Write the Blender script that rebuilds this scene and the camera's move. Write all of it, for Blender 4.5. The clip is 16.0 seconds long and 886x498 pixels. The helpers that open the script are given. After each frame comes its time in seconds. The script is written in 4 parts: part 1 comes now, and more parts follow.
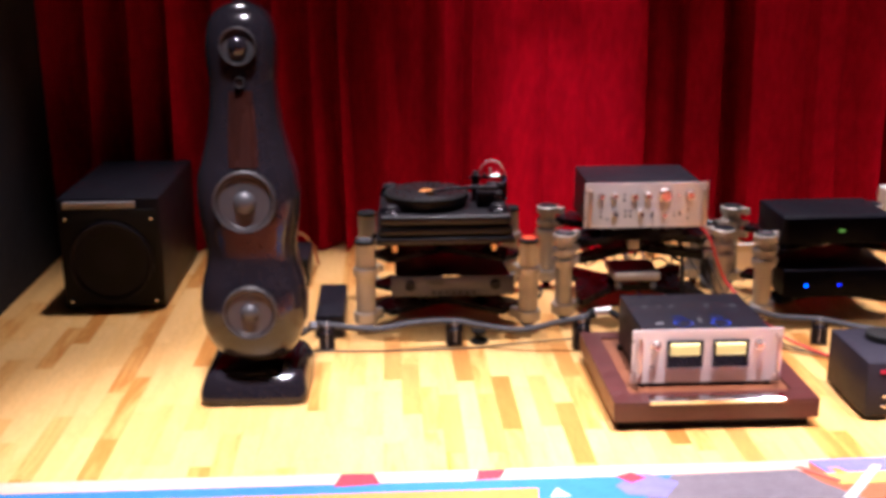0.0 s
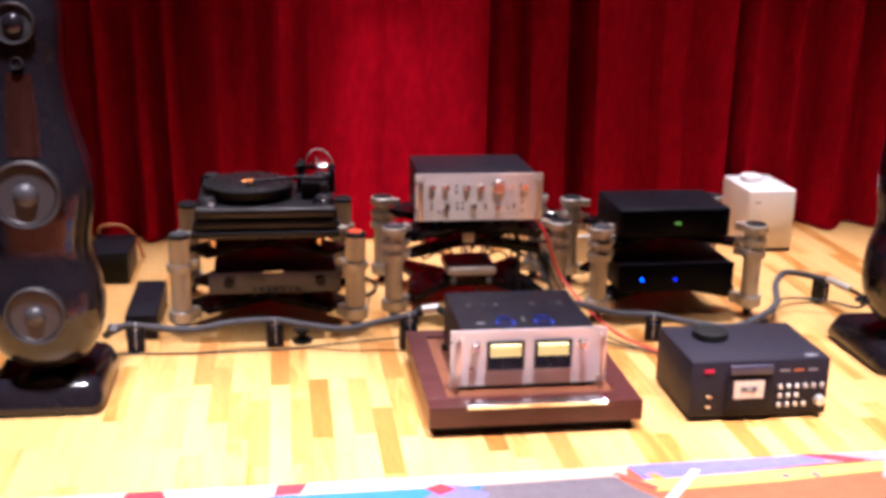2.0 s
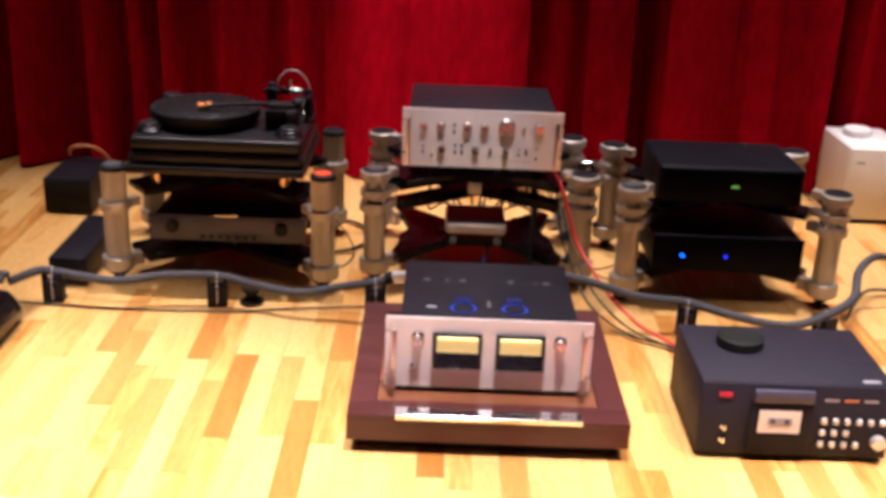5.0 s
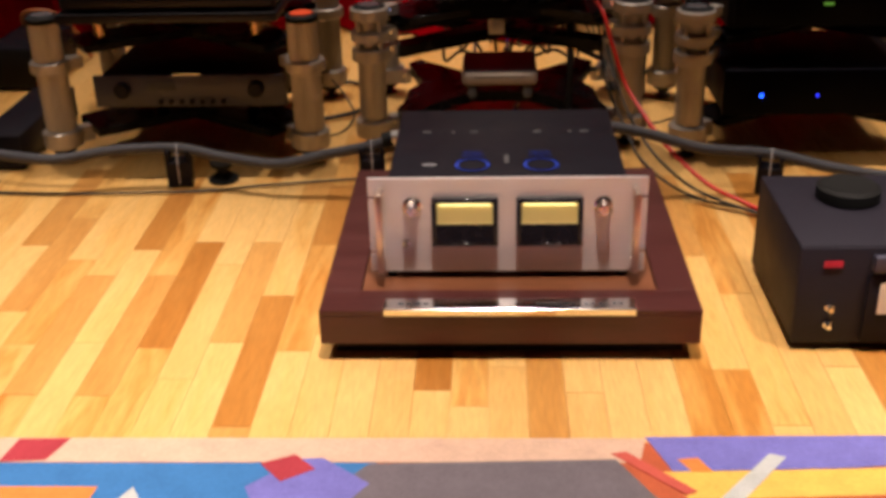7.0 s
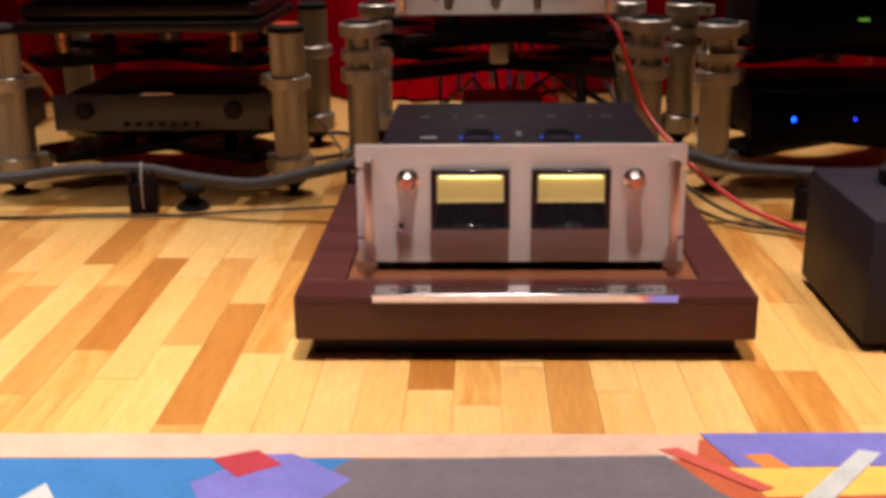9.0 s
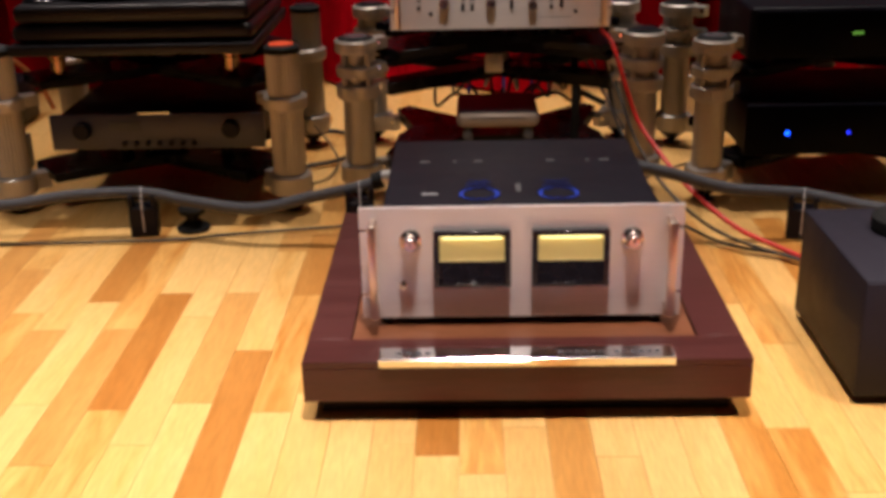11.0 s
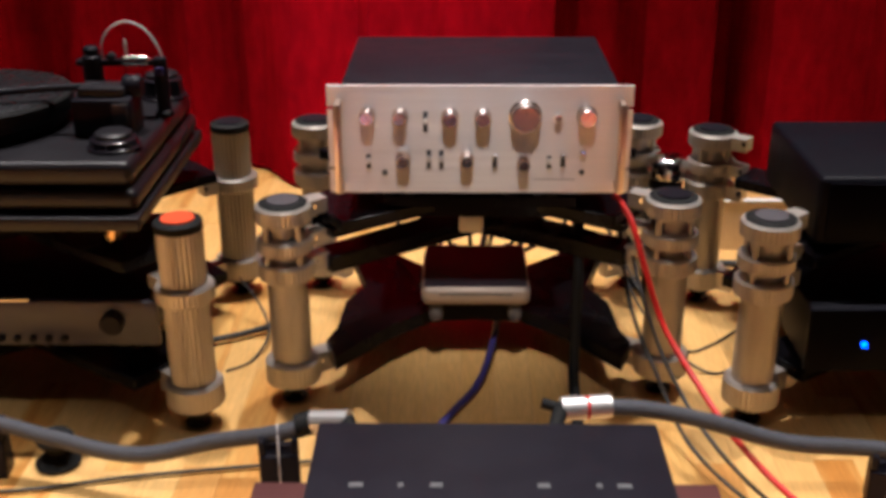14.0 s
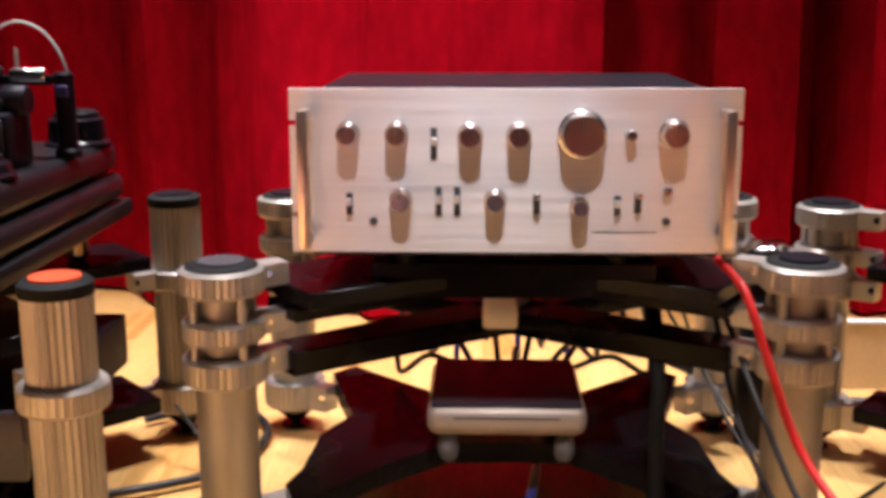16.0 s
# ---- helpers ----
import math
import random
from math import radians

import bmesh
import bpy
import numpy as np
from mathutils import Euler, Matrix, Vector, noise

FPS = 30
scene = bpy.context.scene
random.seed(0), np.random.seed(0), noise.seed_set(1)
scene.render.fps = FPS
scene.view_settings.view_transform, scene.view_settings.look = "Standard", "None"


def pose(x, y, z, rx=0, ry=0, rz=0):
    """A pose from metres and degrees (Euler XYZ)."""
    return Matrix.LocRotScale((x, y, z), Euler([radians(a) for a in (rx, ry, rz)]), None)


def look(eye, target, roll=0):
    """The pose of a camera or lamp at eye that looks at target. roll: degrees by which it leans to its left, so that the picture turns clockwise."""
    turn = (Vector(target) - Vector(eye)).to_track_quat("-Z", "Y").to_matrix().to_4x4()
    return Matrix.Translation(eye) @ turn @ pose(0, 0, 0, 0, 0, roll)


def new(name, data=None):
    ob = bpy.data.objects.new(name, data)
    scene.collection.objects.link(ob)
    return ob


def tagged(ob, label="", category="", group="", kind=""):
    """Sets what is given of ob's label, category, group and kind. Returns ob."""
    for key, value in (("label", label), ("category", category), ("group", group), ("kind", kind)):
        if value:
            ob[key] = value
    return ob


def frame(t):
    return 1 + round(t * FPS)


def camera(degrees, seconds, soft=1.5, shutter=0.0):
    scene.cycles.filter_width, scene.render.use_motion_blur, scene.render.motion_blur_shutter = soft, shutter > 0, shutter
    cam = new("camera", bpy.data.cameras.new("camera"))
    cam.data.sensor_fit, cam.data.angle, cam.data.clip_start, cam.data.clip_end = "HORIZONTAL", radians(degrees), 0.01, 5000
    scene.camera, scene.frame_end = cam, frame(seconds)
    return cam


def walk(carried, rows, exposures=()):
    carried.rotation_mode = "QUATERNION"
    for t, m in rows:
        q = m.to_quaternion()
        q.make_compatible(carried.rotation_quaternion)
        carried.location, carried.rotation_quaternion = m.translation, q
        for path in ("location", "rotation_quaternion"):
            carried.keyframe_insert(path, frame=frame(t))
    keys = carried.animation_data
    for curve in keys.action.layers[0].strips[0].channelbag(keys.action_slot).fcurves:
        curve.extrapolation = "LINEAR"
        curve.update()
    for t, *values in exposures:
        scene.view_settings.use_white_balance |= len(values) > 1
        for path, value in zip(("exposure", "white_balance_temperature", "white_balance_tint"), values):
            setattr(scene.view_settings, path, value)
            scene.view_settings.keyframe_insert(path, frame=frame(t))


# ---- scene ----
cam = camera(43.6, 16.0, 3.9, 0.4)
PATH = [
    (0, (-0.992, -3.254, 1.489), (-0.902, -1.332, 0.943), -0.3),
    (0.5, (-0.943, -3.182, 1.474), (-0.771, -1.267, 0.923), -0.1),
    (1, (-0.882, -3.127, 1.477), (-0.676, -1.213, 0.935), 0.3),
    (1.5, (-0.795, -3.077, 1.475), (-0.552, -1.168, 0.93), 0.6),
    (2, (-0.729, -3.058, 1.466), (-0.445, -1.162, 0.894), 1.2),
    (2.5, (-0.684, -2.974, 1.443), (-0.329, -1.101, 0.839), 1.1),
    (3, (-0.63, -2.828, 1.438), (-0.228, -0.978, 0.793), 1.5),
    (3.5, (-0.563, -2.71, 1.415), (-0.149, -0.873, 0.742), 1.9),
    (4, (-0.438, -2.591, 1.414), (-0.265, -0.726, 0.713), 2.5),
    (4.2, (-0.348, -2.539, 1.419), (-0.245, -0.668, 0.719), 3.3),
    (6.3, (-0.073, -1.962, 1.137), (-0.137, -0.146, 0.303), 0.3),
    (6.5, (-0.093, -1.895, 1.12), (-0.15, -0.118, 0.204), -0.5),
    (7, (-0.026, -1.76, 1.011), (-0.115, 0.035, 0.133), -1.5),
    (7.5, (-0.053, -1.628, 0.857), (-0.098, 0.218, 0.09), -0.5),
    (8, (-0.055, -1.577, 0.704), (-0.15, 0.295, 0.005), -1.1),
    (8.5, (-0.062, -1.573, 0.646), (-0.135, 0.321, 0.006), -0.6),
    (9, (-0.061, -1.58, 0.63), (-0.126, 0.325, 0.023), -0.7),
    (11.3, (-0.079, -1.525, 0.919), (-0.125, 0.324, 0.159), -1.3),
    (11.5, (-0.059, -1.504, 0.988), (-0.1, 0.339, 0.211), -0.7),
    (12, (-0.092, -1.434, 1.098), (-0.099, 0.389, 0.275), -0.2),
    (12.5, (-0.076, -1.313, 1.096), (-0.097, 0.512, 0.28), -0.0),
    (13, (-0.041, -1.107, 1.087), (-0.072, 0.706, 0.243), -0.6),
    (13.5, (-0.02, -0.989, 1.065), (-0.074, 0.855, 0.291), 0.0),
    (14, (-0.036, -0.785, 1.015), (-0.064, 1.049, 0.218), -0.2),
    (14.5, (-0.071, -0.579, 0.961), (-0.03, 1.27, 0.202), -0.2),
    (15, (-0.058, -0.437, 0.865), (-0.044, 1.443, 0.181), -0.1),
    (15.5, (-0.05, -0.328, 0.723), (-0.026, 1.595, 0.174), 0.9),
    (16, (-0.04, -0.279, 0.646), (-0.105, 1.673, 0.215), -0.1),
]
EXPOSURES = [(0.0, 1.18, 4950, 24), (0.8, 1.24, 4950, 24), (2.0, 1.16, 4900, 25), (4.2, 1.24, 4900, 25), (6.3, -0.14, 5900, 17), (9.0, -0.08, 5600, 16), (11.5, 0.12, 5500, 14),
             (12.5, 0.60, 5400, 13), (13.5, 0.80, 5200, 12), (14.5, 0.86, 5000, 11), (15.5, 1.20, 4950, 12), (16.0, 1.42, 4900, 14)]
walk(cam, [(t, look(eye, target, roll)) for t, eye, target, roll in PATH], EXPOSURES)

# ---- light: unseen warm spots overhead, a closed dark hall ----
world = bpy.data.worlds.new("world")
world.use_nodes = True
world.node_tree.nodes["Background"].inputs[0].default_value = (0.02, 0.015, 0.015, 1)
world.node_tree.nodes["Background"].inputs[1].default_value = 0.2
scene.world = world


def unseen_spot(eye, target, watts, cone, blend=0.7, radius=0.05, colour=(1.0, 0.80, 0.59)):
    lamp = bpy.data.lights.new("unseen_spot", "SPOT")
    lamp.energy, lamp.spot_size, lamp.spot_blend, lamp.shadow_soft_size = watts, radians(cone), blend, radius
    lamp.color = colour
    ob = new("unseen_spot", lamp)
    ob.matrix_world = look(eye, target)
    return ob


# front and rear rows overhead, out of view, set to suit the shadows
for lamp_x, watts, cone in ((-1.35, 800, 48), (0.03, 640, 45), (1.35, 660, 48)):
    unseen_spot((lamp_x, -0.7, 3.4), (lamp_x * 0.96, -0.50, 0), watts, cone, 1.0, 0.11)
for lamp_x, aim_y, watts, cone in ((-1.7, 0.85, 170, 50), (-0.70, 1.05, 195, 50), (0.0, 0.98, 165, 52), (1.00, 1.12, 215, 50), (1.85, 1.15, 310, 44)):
    unseen_spot((lamp_x, 1.42, 3.4), (lamp_x, aim_y, 0), watts, cone, 0.9)
# two unseen spots added to brighten the middle of the curtain
unseen_spot((-0.42, 1.55, 3.45), (-0.20, 2.0, 0.6), 185, 38, 1.0)
unseen_spot((-0.60, -0.7, 3.4), (-0.18, 2.02, 0.40), 300, 14, 0.9)
# unseen narrow spot added to brighten the preamplifier faceplate
unseen_spot((0.0, -0.75, 3.4), (-0.02, 0.90, 0.57), 215, 10, 0.6, 0.14)

# ---- materials ----


def material(name, colour, rough=0.5, metal=0.0, vary=0.12, scale=12.0, bump=0.0, bump_scale=60.0, spec=0.5,
             stretch=(1, 1, 1), emit=0.0, emit_colour=None, coat=0.0, rough_vary=0.1):
    m = bpy.data.materials.new(name)
    m.use_nodes = True
    nt = m.node_tree
    b = nt.nodes["Principled BSDF"]
    geo = nt.nodes.new("ShaderNodeNewGeometry")
    mp = nt.nodes.new("ShaderNodeMapping")
    mp.inputs["Scale"].default_value = stretch
    nt.links.new(geo.outputs["Position"], mp.inputs["Vector"])
    n1 = nt.nodes.new("ShaderNodeTexNoise")
    n1.inputs["Scale"].default_value, n1.inputs["Detail"].default_value = scale, 6
    n2 = nt.nodes.new("ShaderNodeTexNoise")
    n2.inputs["Scale"].default_value, n2.inputs["Detail"].default_value = scale * 9, 3
    for n in (n1, n2):
        nt.links.new(mp.outputs["Vector"], n.inputs["Vector"])
    add = nt.nodes.new("ShaderNodeMath")
    add.operation = "ADD"
    nt.links.new(n1.outputs["Fac"], add.inputs[0])
    nt.links.new(n2.outputs["Fac"], add.inputs[1])
    rng = nt.nodes.new("ShaderNodeMapRange")
    rng.inputs["From Min"].default_value, rng.inputs["From Max"].default_value = 0.6, 1.4
    rng.inputs["To Min"].default_value, rng.inputs["To Max"].default_value = 1 - vary, 1 + vary
    nt.links.new(add.outputs[0], rng.inputs["Value"])
    mix = nt.nodes.new("ShaderNodeVectorMath")
    mix.operation = "SCALE"
    mix.inputs[0].default_value = colour[:3]
    nt.links.new(rng.outputs["Result"], mix.inputs["Scale"])
    nt.links.new(mix.outputs["Vector"], b.inputs["Base Color"])
    rr = nt.nodes.new("ShaderNodeMapRange")
    rr.inputs["To Min"].default_value = max(0.02, rough - rough_vary)
    rr.inputs["To Max"].default_value = min(1.0, rough + rough_vary)
    nt.links.new(n1.outputs["Fac"], rr.inputs["Value"])
    nt.links.new(rr.outputs["Result"], b.inputs["Roughness"])
    b.inputs["Metallic"].default_value = metal
    b.inputs["Specular IOR Level"].default_value = spec
    b.inputs["Coat Weight"].default_value = coat
    b.inputs["Coat Roughness"].default_value = 0.06
    if bump:
        n3 = nt.nodes.new("ShaderNodeTexNoise")
        n3.inputs["Scale"].default_value, n3.inputs["Detail"].default_value = bump_scale, 4
        nt.links.new(mp.outputs["Vector"], n3.inputs["Vector"])
        bp = nt.nodes.new("ShaderNodeBump")
        bp.inputs["Strength"].default_value, bp.inputs["Distance"].default_value = bump, 0.004
        nt.links.new(n3.outputs["Fac"], bp.inputs["Height"])
        nt.links.new(bp.outputs["Normal"], b.inputs["Normal"])
    if emit:
        b.inputs["Emission Color"].default_value = (*(emit_colour or colour), 1)
        b.inputs["Emission Strength"].default_value = emit
    return m


def wood_planks(name, stops, rough=0.35):
    """Floor strips: each piece takes its own tone, with grain along y."""
    m = bpy.data.materials.new(name)
    m.use_nodes = True
    nt = m.node_tree
    b = nt.nodes["Principled BSDF"]
    geo, info = nt.nodes.new("ShaderNodeNewGeometry"), nt.nodes.new("ShaderNodeObjectInfo")
    add = nt.nodes.new("ShaderNodeMath")
    add.operation = "ADD"
    nt.links.new(geo.outputs["Random Per Island"], add.inputs[0])
    nt.links.new(info.outputs["Random"], add.inputs[1])
    fr = nt.nodes.new("ShaderNodeMath")
    fr.operation = "FRACT"
    nt.links.new(add.outputs[0], fr.inputs[0])
    mp = nt.nodes.new("ShaderNodeMapping")
    mp.inputs["Scale"].default_value = (9, 1.1, 1)
    nt.links.new(geo.outputs["Position"], mp.inputs["Vector"])
    off = nt.nodes.new("ShaderNodeVectorMath")
    off.operation = "ADD"
    comb = nt.nodes.new("ShaderNodeCombineXYZ")
    mul = nt.nodes.new("ShaderNodeMath")
    mul.operation = "MULTIPLY"
    mul.inputs[1].default_value = 37.0
    nt.links.new(fr.outputs[0], mul.inputs[0])
    nt.links.new(mul.outputs[0], comb.inputs["Z"])
    nt.links.new(mp.outputs["Vector"], off.inputs[0])
    nt.links.new(comb.outputs[0], off.inputs[1])
    grain = nt.nodes.new("ShaderNodeTexNoise")
    grain.inputs["Scale"].default_value, grain.inputs["Detail"].default_value, grain.inputs["Distortion"].default_value = 2.2, 8, 1.6
    nt.links.new(off.outputs["Vector"], grain.inputs["Vector"])
    fine = nt.nodes.new("ShaderNodeTexNoise")
    fine.inputs["Scale"].default_value, fine.inputs["Detail"].default_value = 24, 4
    nt.links.new(off.outputs["Vector"], fine.inputs["Vector"])
    wob = nt.nodes.new("ShaderNodeMapRange")
    wob.inputs["From Min"].default_value, wob.inputs["From Max"].default_value = 0.25, 0.75
    wob.inputs["To Min"].default_value, wob.inputs["To Max"].default_value = -0.24, 0.24
    nt.links.new(grain.outputs["Fac"], wob.inputs["Value"])
    tone = nt.nodes.new("ShaderNodeMath")
    tone.operation = "ADD"
    nt.links.new(fr.outputs[0], tone.inputs[0])
    nt.links.new(wob.outputs["Result"], tone.inputs[1])
    ramp = nt.nodes.new("ShaderNodeValToRGB")
    el = ramp.color_ramp.elements
    el[0].position, el[0].color = stops[0][0], (*stops[0][1], 1)
    el[1].position, el[1].color = stops[-1][0], (*stops[-1][1], 1)
    for p, c in stops[1:-1]:
        e = el.new(p)
        e.color = (*c, 1)
    nt.links.new(tone.outputs[0], ramp.inputs["Fac"])
    dark = nt.nodes.new("ShaderNodeMapRange")
    dark.inputs["From Min"].default_value, dark.inputs["From Max"].default_value = 0.3, 0.7
    dark.inputs["To Min"].default_value, dark.inputs["To Max"].default_value = 0.86, 1.08
    nt.links.new(fine.outputs["Fac"], dark.inputs["Value"])
    sc = nt.nodes.new("ShaderNodeVectorMath")
    sc.operation = "SCALE"
    nt.links.new(ramp.outputs["Color"], sc.inputs[0])
    nt.links.new(dark.outputs["Result"], sc.inputs["Scale"])
    nt.links.new(sc.outputs["Vector"], b.inputs["Base Color"])
    b.inputs["Roughness"].default_value = rough
    b.inputs["Specular IOR Level"].default_value = 0.35
    bp = nt.nodes.new("ShaderNodeBump")
    bp.inputs["Strength"].default_value, bp.inputs["Distance"].default_value = 0.12, 0.002
    nt.links.new(fine.outputs["Fac"], bp.inputs["Height"])
    nt.links.new(bp.outputs["Normal"], b.inputs["Normal"])
    return m


PALE = [(0.0, (0.69, 0.40, 0.120)), (0.35, (0.76, 0.47, 0.160)), (0.70, (0.71, 0.41, 0.115)), (0.90, (0.60, 0.29, 0.062)),
        (1.0, (0.50, 0.21, 0.034))]
M_PLANK = wood_planks("maple_strip", PALE)
M_PLANK_DARK = wood_planks("brown_maple_strip", [(0.0, (0.60, 0.31, 0.080)), (0.5, (0.50, 0.225, 0.045)), (1.0, (0.40, 0.155, 0.024))])
M_JOINT = material("floor_joint", (0.52, 0.30, 0.11), 0.8)
M_VELVET = material("red_velvet", (0.52, 0.001, 0.009), 0.95, vary=0.30, scale=4, bump=0.25, bump_scale=220, spec=0.01, stretch=(1, 1, 0.35))
M_BLACKWALL = material("black_drape", (0.020, 0.019, 0.022), 0.9, vary=0.3, scale=3, bump=0.2, spec=0.2)
M_HALL = material("dark_hall_paint", (0.08, 0.067, 0.07), 0.85, vary=0.2, scale=2)
M_ALU = material("brushed_aluminium", (0.76, 0.725, 0.72), 0.36, 0.70, vary=0.06, scale=18, bump=0.05, bump_scale=90, stretch=(0.25, 1, 14))
brushed = M_ALU.node_tree
brush_way = brushed.nodes.new("ShaderNodeCombineXYZ")
brush_way.inputs["Z"].default_value = 1.0
brushed.links.new(brush_way.outputs[0], brushed.nodes["Principled BSDF"].inputs["Tangent"])
brushed.nodes["Principled BSDF"].inputs["Anisotropic"].default_value = 0.85
M_CHROME = material("polished_steel", (0.85, 0.84, 0.84), 0.12, 1.0, vary=0.04, rough_vary=0.05)
M_PLUG = material("brushed_plug_metal", (0.78, 0.77, 0.76), 0.36, 0.85, vary=0.06)
M_MINI = material("satin_computer_metal", (0.38, 0.31, 0.25), 0.48, 0.35, vary=0.05, scale=30)
M_LID = material("dark_satin_lid", (0.030, 0.025, 0.032), 0.34, spec=0.25, vary=0.08)
M_KNOB = material("satin_knob_metal", (0.80, 0.72, 0.68), 0.20, 1.0, vary=0.06, rough_vary=0.04)
M_PLAQUE = material("silver_plaque", (0.88, 0.88, 0.90), 0.09, 1.0, vary=0.06, scale=14, rough_vary=0.04)
M_FRONT = material("black_glass_front", (0.002, 0.002, 0.005), 0.34, spec=0.04, vary=0.1)
M_DISC = material("dull_black_case", (0.005, 0.005, 0.009), 0.5, spec=0.10, vary=0.15)
M_ARM = material("satin_black_arm", (0.005, 0.0045, 0.006), 0.26, spec=0.13, vary=0.2)
M_SATIN = material("satin_black_plinth", (0.015, 0.014, 0.017), 0.36, spec=0.28, vary=0.2)
M_GREYCAP = material("smoked_grey_cap", (0.10, 0.10, 0.11), 0.2, vary=0.1)
M_HANDLE = material("polished_handle_metal", (0.76, 0.64, 0.55), 0.34, 1.0, vary=0.06, rough_vary=0.04)
M_STEEL = material("satin_tower_metal", (0.50, 0.46, 0.405), 0.42, 0.35, vary=0.1, scale=14, stretch=(1, 1, 0.2))
M_COLLAR = material("cast_collar_metal", (0.50, 0.46, 0.41), 0.36, 0.45, vary=0.1, scale=30)
M_BLACK = material("black_powder_coat", (0.011, 0.010, 0.015), 0.42, spec=0.14, vary=0.2, scale=20, bump=0.08, bump_scale=400)
M_GLOSS = material("black_lacquer", (0.012, 0.010, 0.014), 0.15, vary=0.2, scale=6, spec=0.40, coat=0.1, rough_vary=0.04)
M_RUBBER = material("black_rubber", (0.009, 0.009, 0.009), 0.7, spec=0.2, vary=0.2, scale=40)
M_CONE = material("dark_driver_cone", (0.012, 0.010, 0.010), 0.5, vary=0.25, scale=30)
M_RING = material("grey_driver_ring", (0.045, 0.045, 0.05), 0.42, 0.2, vary=0.1)
M_WALNUT = material("dark_walnut", (0.060, 0.0115, 0.010), 0.45, vary=0.28, scale=7, bump=0.1, bump_scale=30, stretch=(0.3, 3, 3), coat=0.1)
M_WALNUT_IN = material("lighter_walnut", (0.17, 0.060, 0.024), 0.45, vary=0.3, scale=8, bump=0.1, bump_scale=30, stretch=(0.3, 3, 3))
M_BAFFLE = material("brown_wood_inlay", (0.050, 0.017, 0.013), 0.28, vary=0.3, scale=8, stretch=(3, 3, 0.3), coat=0.4)
M_METER = material("lit_meter_face", (0.75, 0.66, 0.30), 0.5, vary=0.06, scale=25, emit=0.30, emit_colour=(0.85, 0.58, 0.14))
M_METERLAMP = material("meter_lamp", (0.9, 0.8, 0.4), 0.4, emit=2.2, emit_colour=(1.0, 0.80, 0.25))
M_BLUE = material("blue_print", (0.018, 0.055, 0.50), 0.4, vary=0.25, scale=80)
M_PRINT = material("pale_print", (0.30, 0.30, 0.32), 0.5, vary=0.1)
M_FAINT = material("faint_grey_print", (0.08, 0.08, 0.085), 0.5, vary=0.3, scale=200)
M_DARKPRINT = material("dark_print", (0.05, 0.05, 0.06), 0.5)
M_LED = material("blue_led", (0.05, 0.12, 1.0), 0.3, emit=6, emit_colour=(0.02, 0.09, 1.0))
M_LED_DIM = material("dim_blue_led", (0.05, 0.08, 0.9), 0.3, emit=2.2, emit_colour=(0.03, 0.04, 1.0))
M_GREEN = material("green_display", (0.15, 0.5, 0.05), 0.3, emit=0.3, emit_colour=(0.3, 0.8, 0.08))
M_REDLED = material("red_display", (0.4, 0.01, 0.03), 0.3, emit=0.07, emit_colour=(1.0, 0.02, 0.06))
M_GREYBLUE = material("grey_blue_panel", (0.054, 0.052, 0.078), 0.36, 0.0, vary=0.1, scale=20)
M_BRASS = material("brass_cone", (0.62, 0.40, 0.16), 0.25, 1.0, vary=0.1)
M_ORANGE = material("orange_cap", (0.85, 0.09, 0.015), 0.5, vary=0.08, scale=40)
M_LABEL = material("orange_label", (0.75, 0.28, 0.06), 0.5, vary=0.1)
M_VINYL = material("vinyl_record", (0.014, 0.014, 0.016), 0.28, vary=0.1, scale=60)
M_CREAM = material("cream_card", (0.72, 0.60, 0.42), 0.55, vary=0.08, scale=14)
M_WHITE = material("white_enamel", (0.80, 0.77, 0.75), 0.35, vary=0.05, scale=8)
M_CABLE = material("grey_braided_sleeve", (0.052, 0.054, 0.066), 0.6, vary=0.3, scale=160, bump=0.5, bump_scale=500)
M_WIRE_BLACK = material("black_cable", (0.02, 0.018, 0.018), 0.5)
M_WIRE_RED = material("red_cable", (0.62, 0.018, 0.012), 0.42, vary=0.1)
M_WIRE_BLUE = material("violet_cable", (0.035, 0.03, 0.16), 0.45)
M_WIRE_WHITE = material("pale_wire", (0.7, 0.66, 0.66), 0.35)
M_WIRE_ORANGE = material("orange_cable", (0.55, 0.18, 0.06), 0.45)
M_DECK = material("charcoal_deck_paint", (0.020, 0.018, 0.027), 0.52, spec=0.16, vary=0.12, scale=30, bump=0.05, bump_scale=500)
M_PAPER = material("cream_cassette_label", (0.72, 0.64, 0.55), 0.6, vary=0.06, scale=60)
M_SILVERBTN = material("silver_button", (0.70, 0.69, 0.68), 0.3, 0.6)


def carpet_stuff(name, colour):
    return material(name, colour, 0.95, vary=0.16, scale=22, bump=0.5, bump_scale=380, spec=0.1)


C_PEACH = carpet_stuff("peach_carpet", (0.60, 0.41, 0.31))
C_BLUE = carpet_stuff("blue_carpet", (0.05, 0.17, 0.42))
C_GREY = carpet_stuff("grey_carpet", (0.15, 0.13, 0.15))
C_LILAC = carpet_stuff("violet_blue_carpet", (0.17, 0.16, 0.48))
C_ORANGE = carpet_stuff("orange_carpet", (0.66, 0.22, 0.05))
C_SALMON = carpet_stuff("salmon_carpet", (0.44, 0.105, 0.045))
C_YELLOW = carpet_stuff("yellow_carpet", (0.72, 0.44, 0.09))
C_RED = carpet_stuff("red_carpet", (0.36, 0.045, 0.06))
C_PINK = carpet_stuff("grey_pink_carpet", (0.34, 0.26, 0.30))
C_CORAL = carpet_stuff("coral_carpet", (0.52, 0.10, 0.075))
C_PALE = carpet_stuff("pale_carpet", (0.45, 0.47, 0.47))

# ---- mesh helpers ----


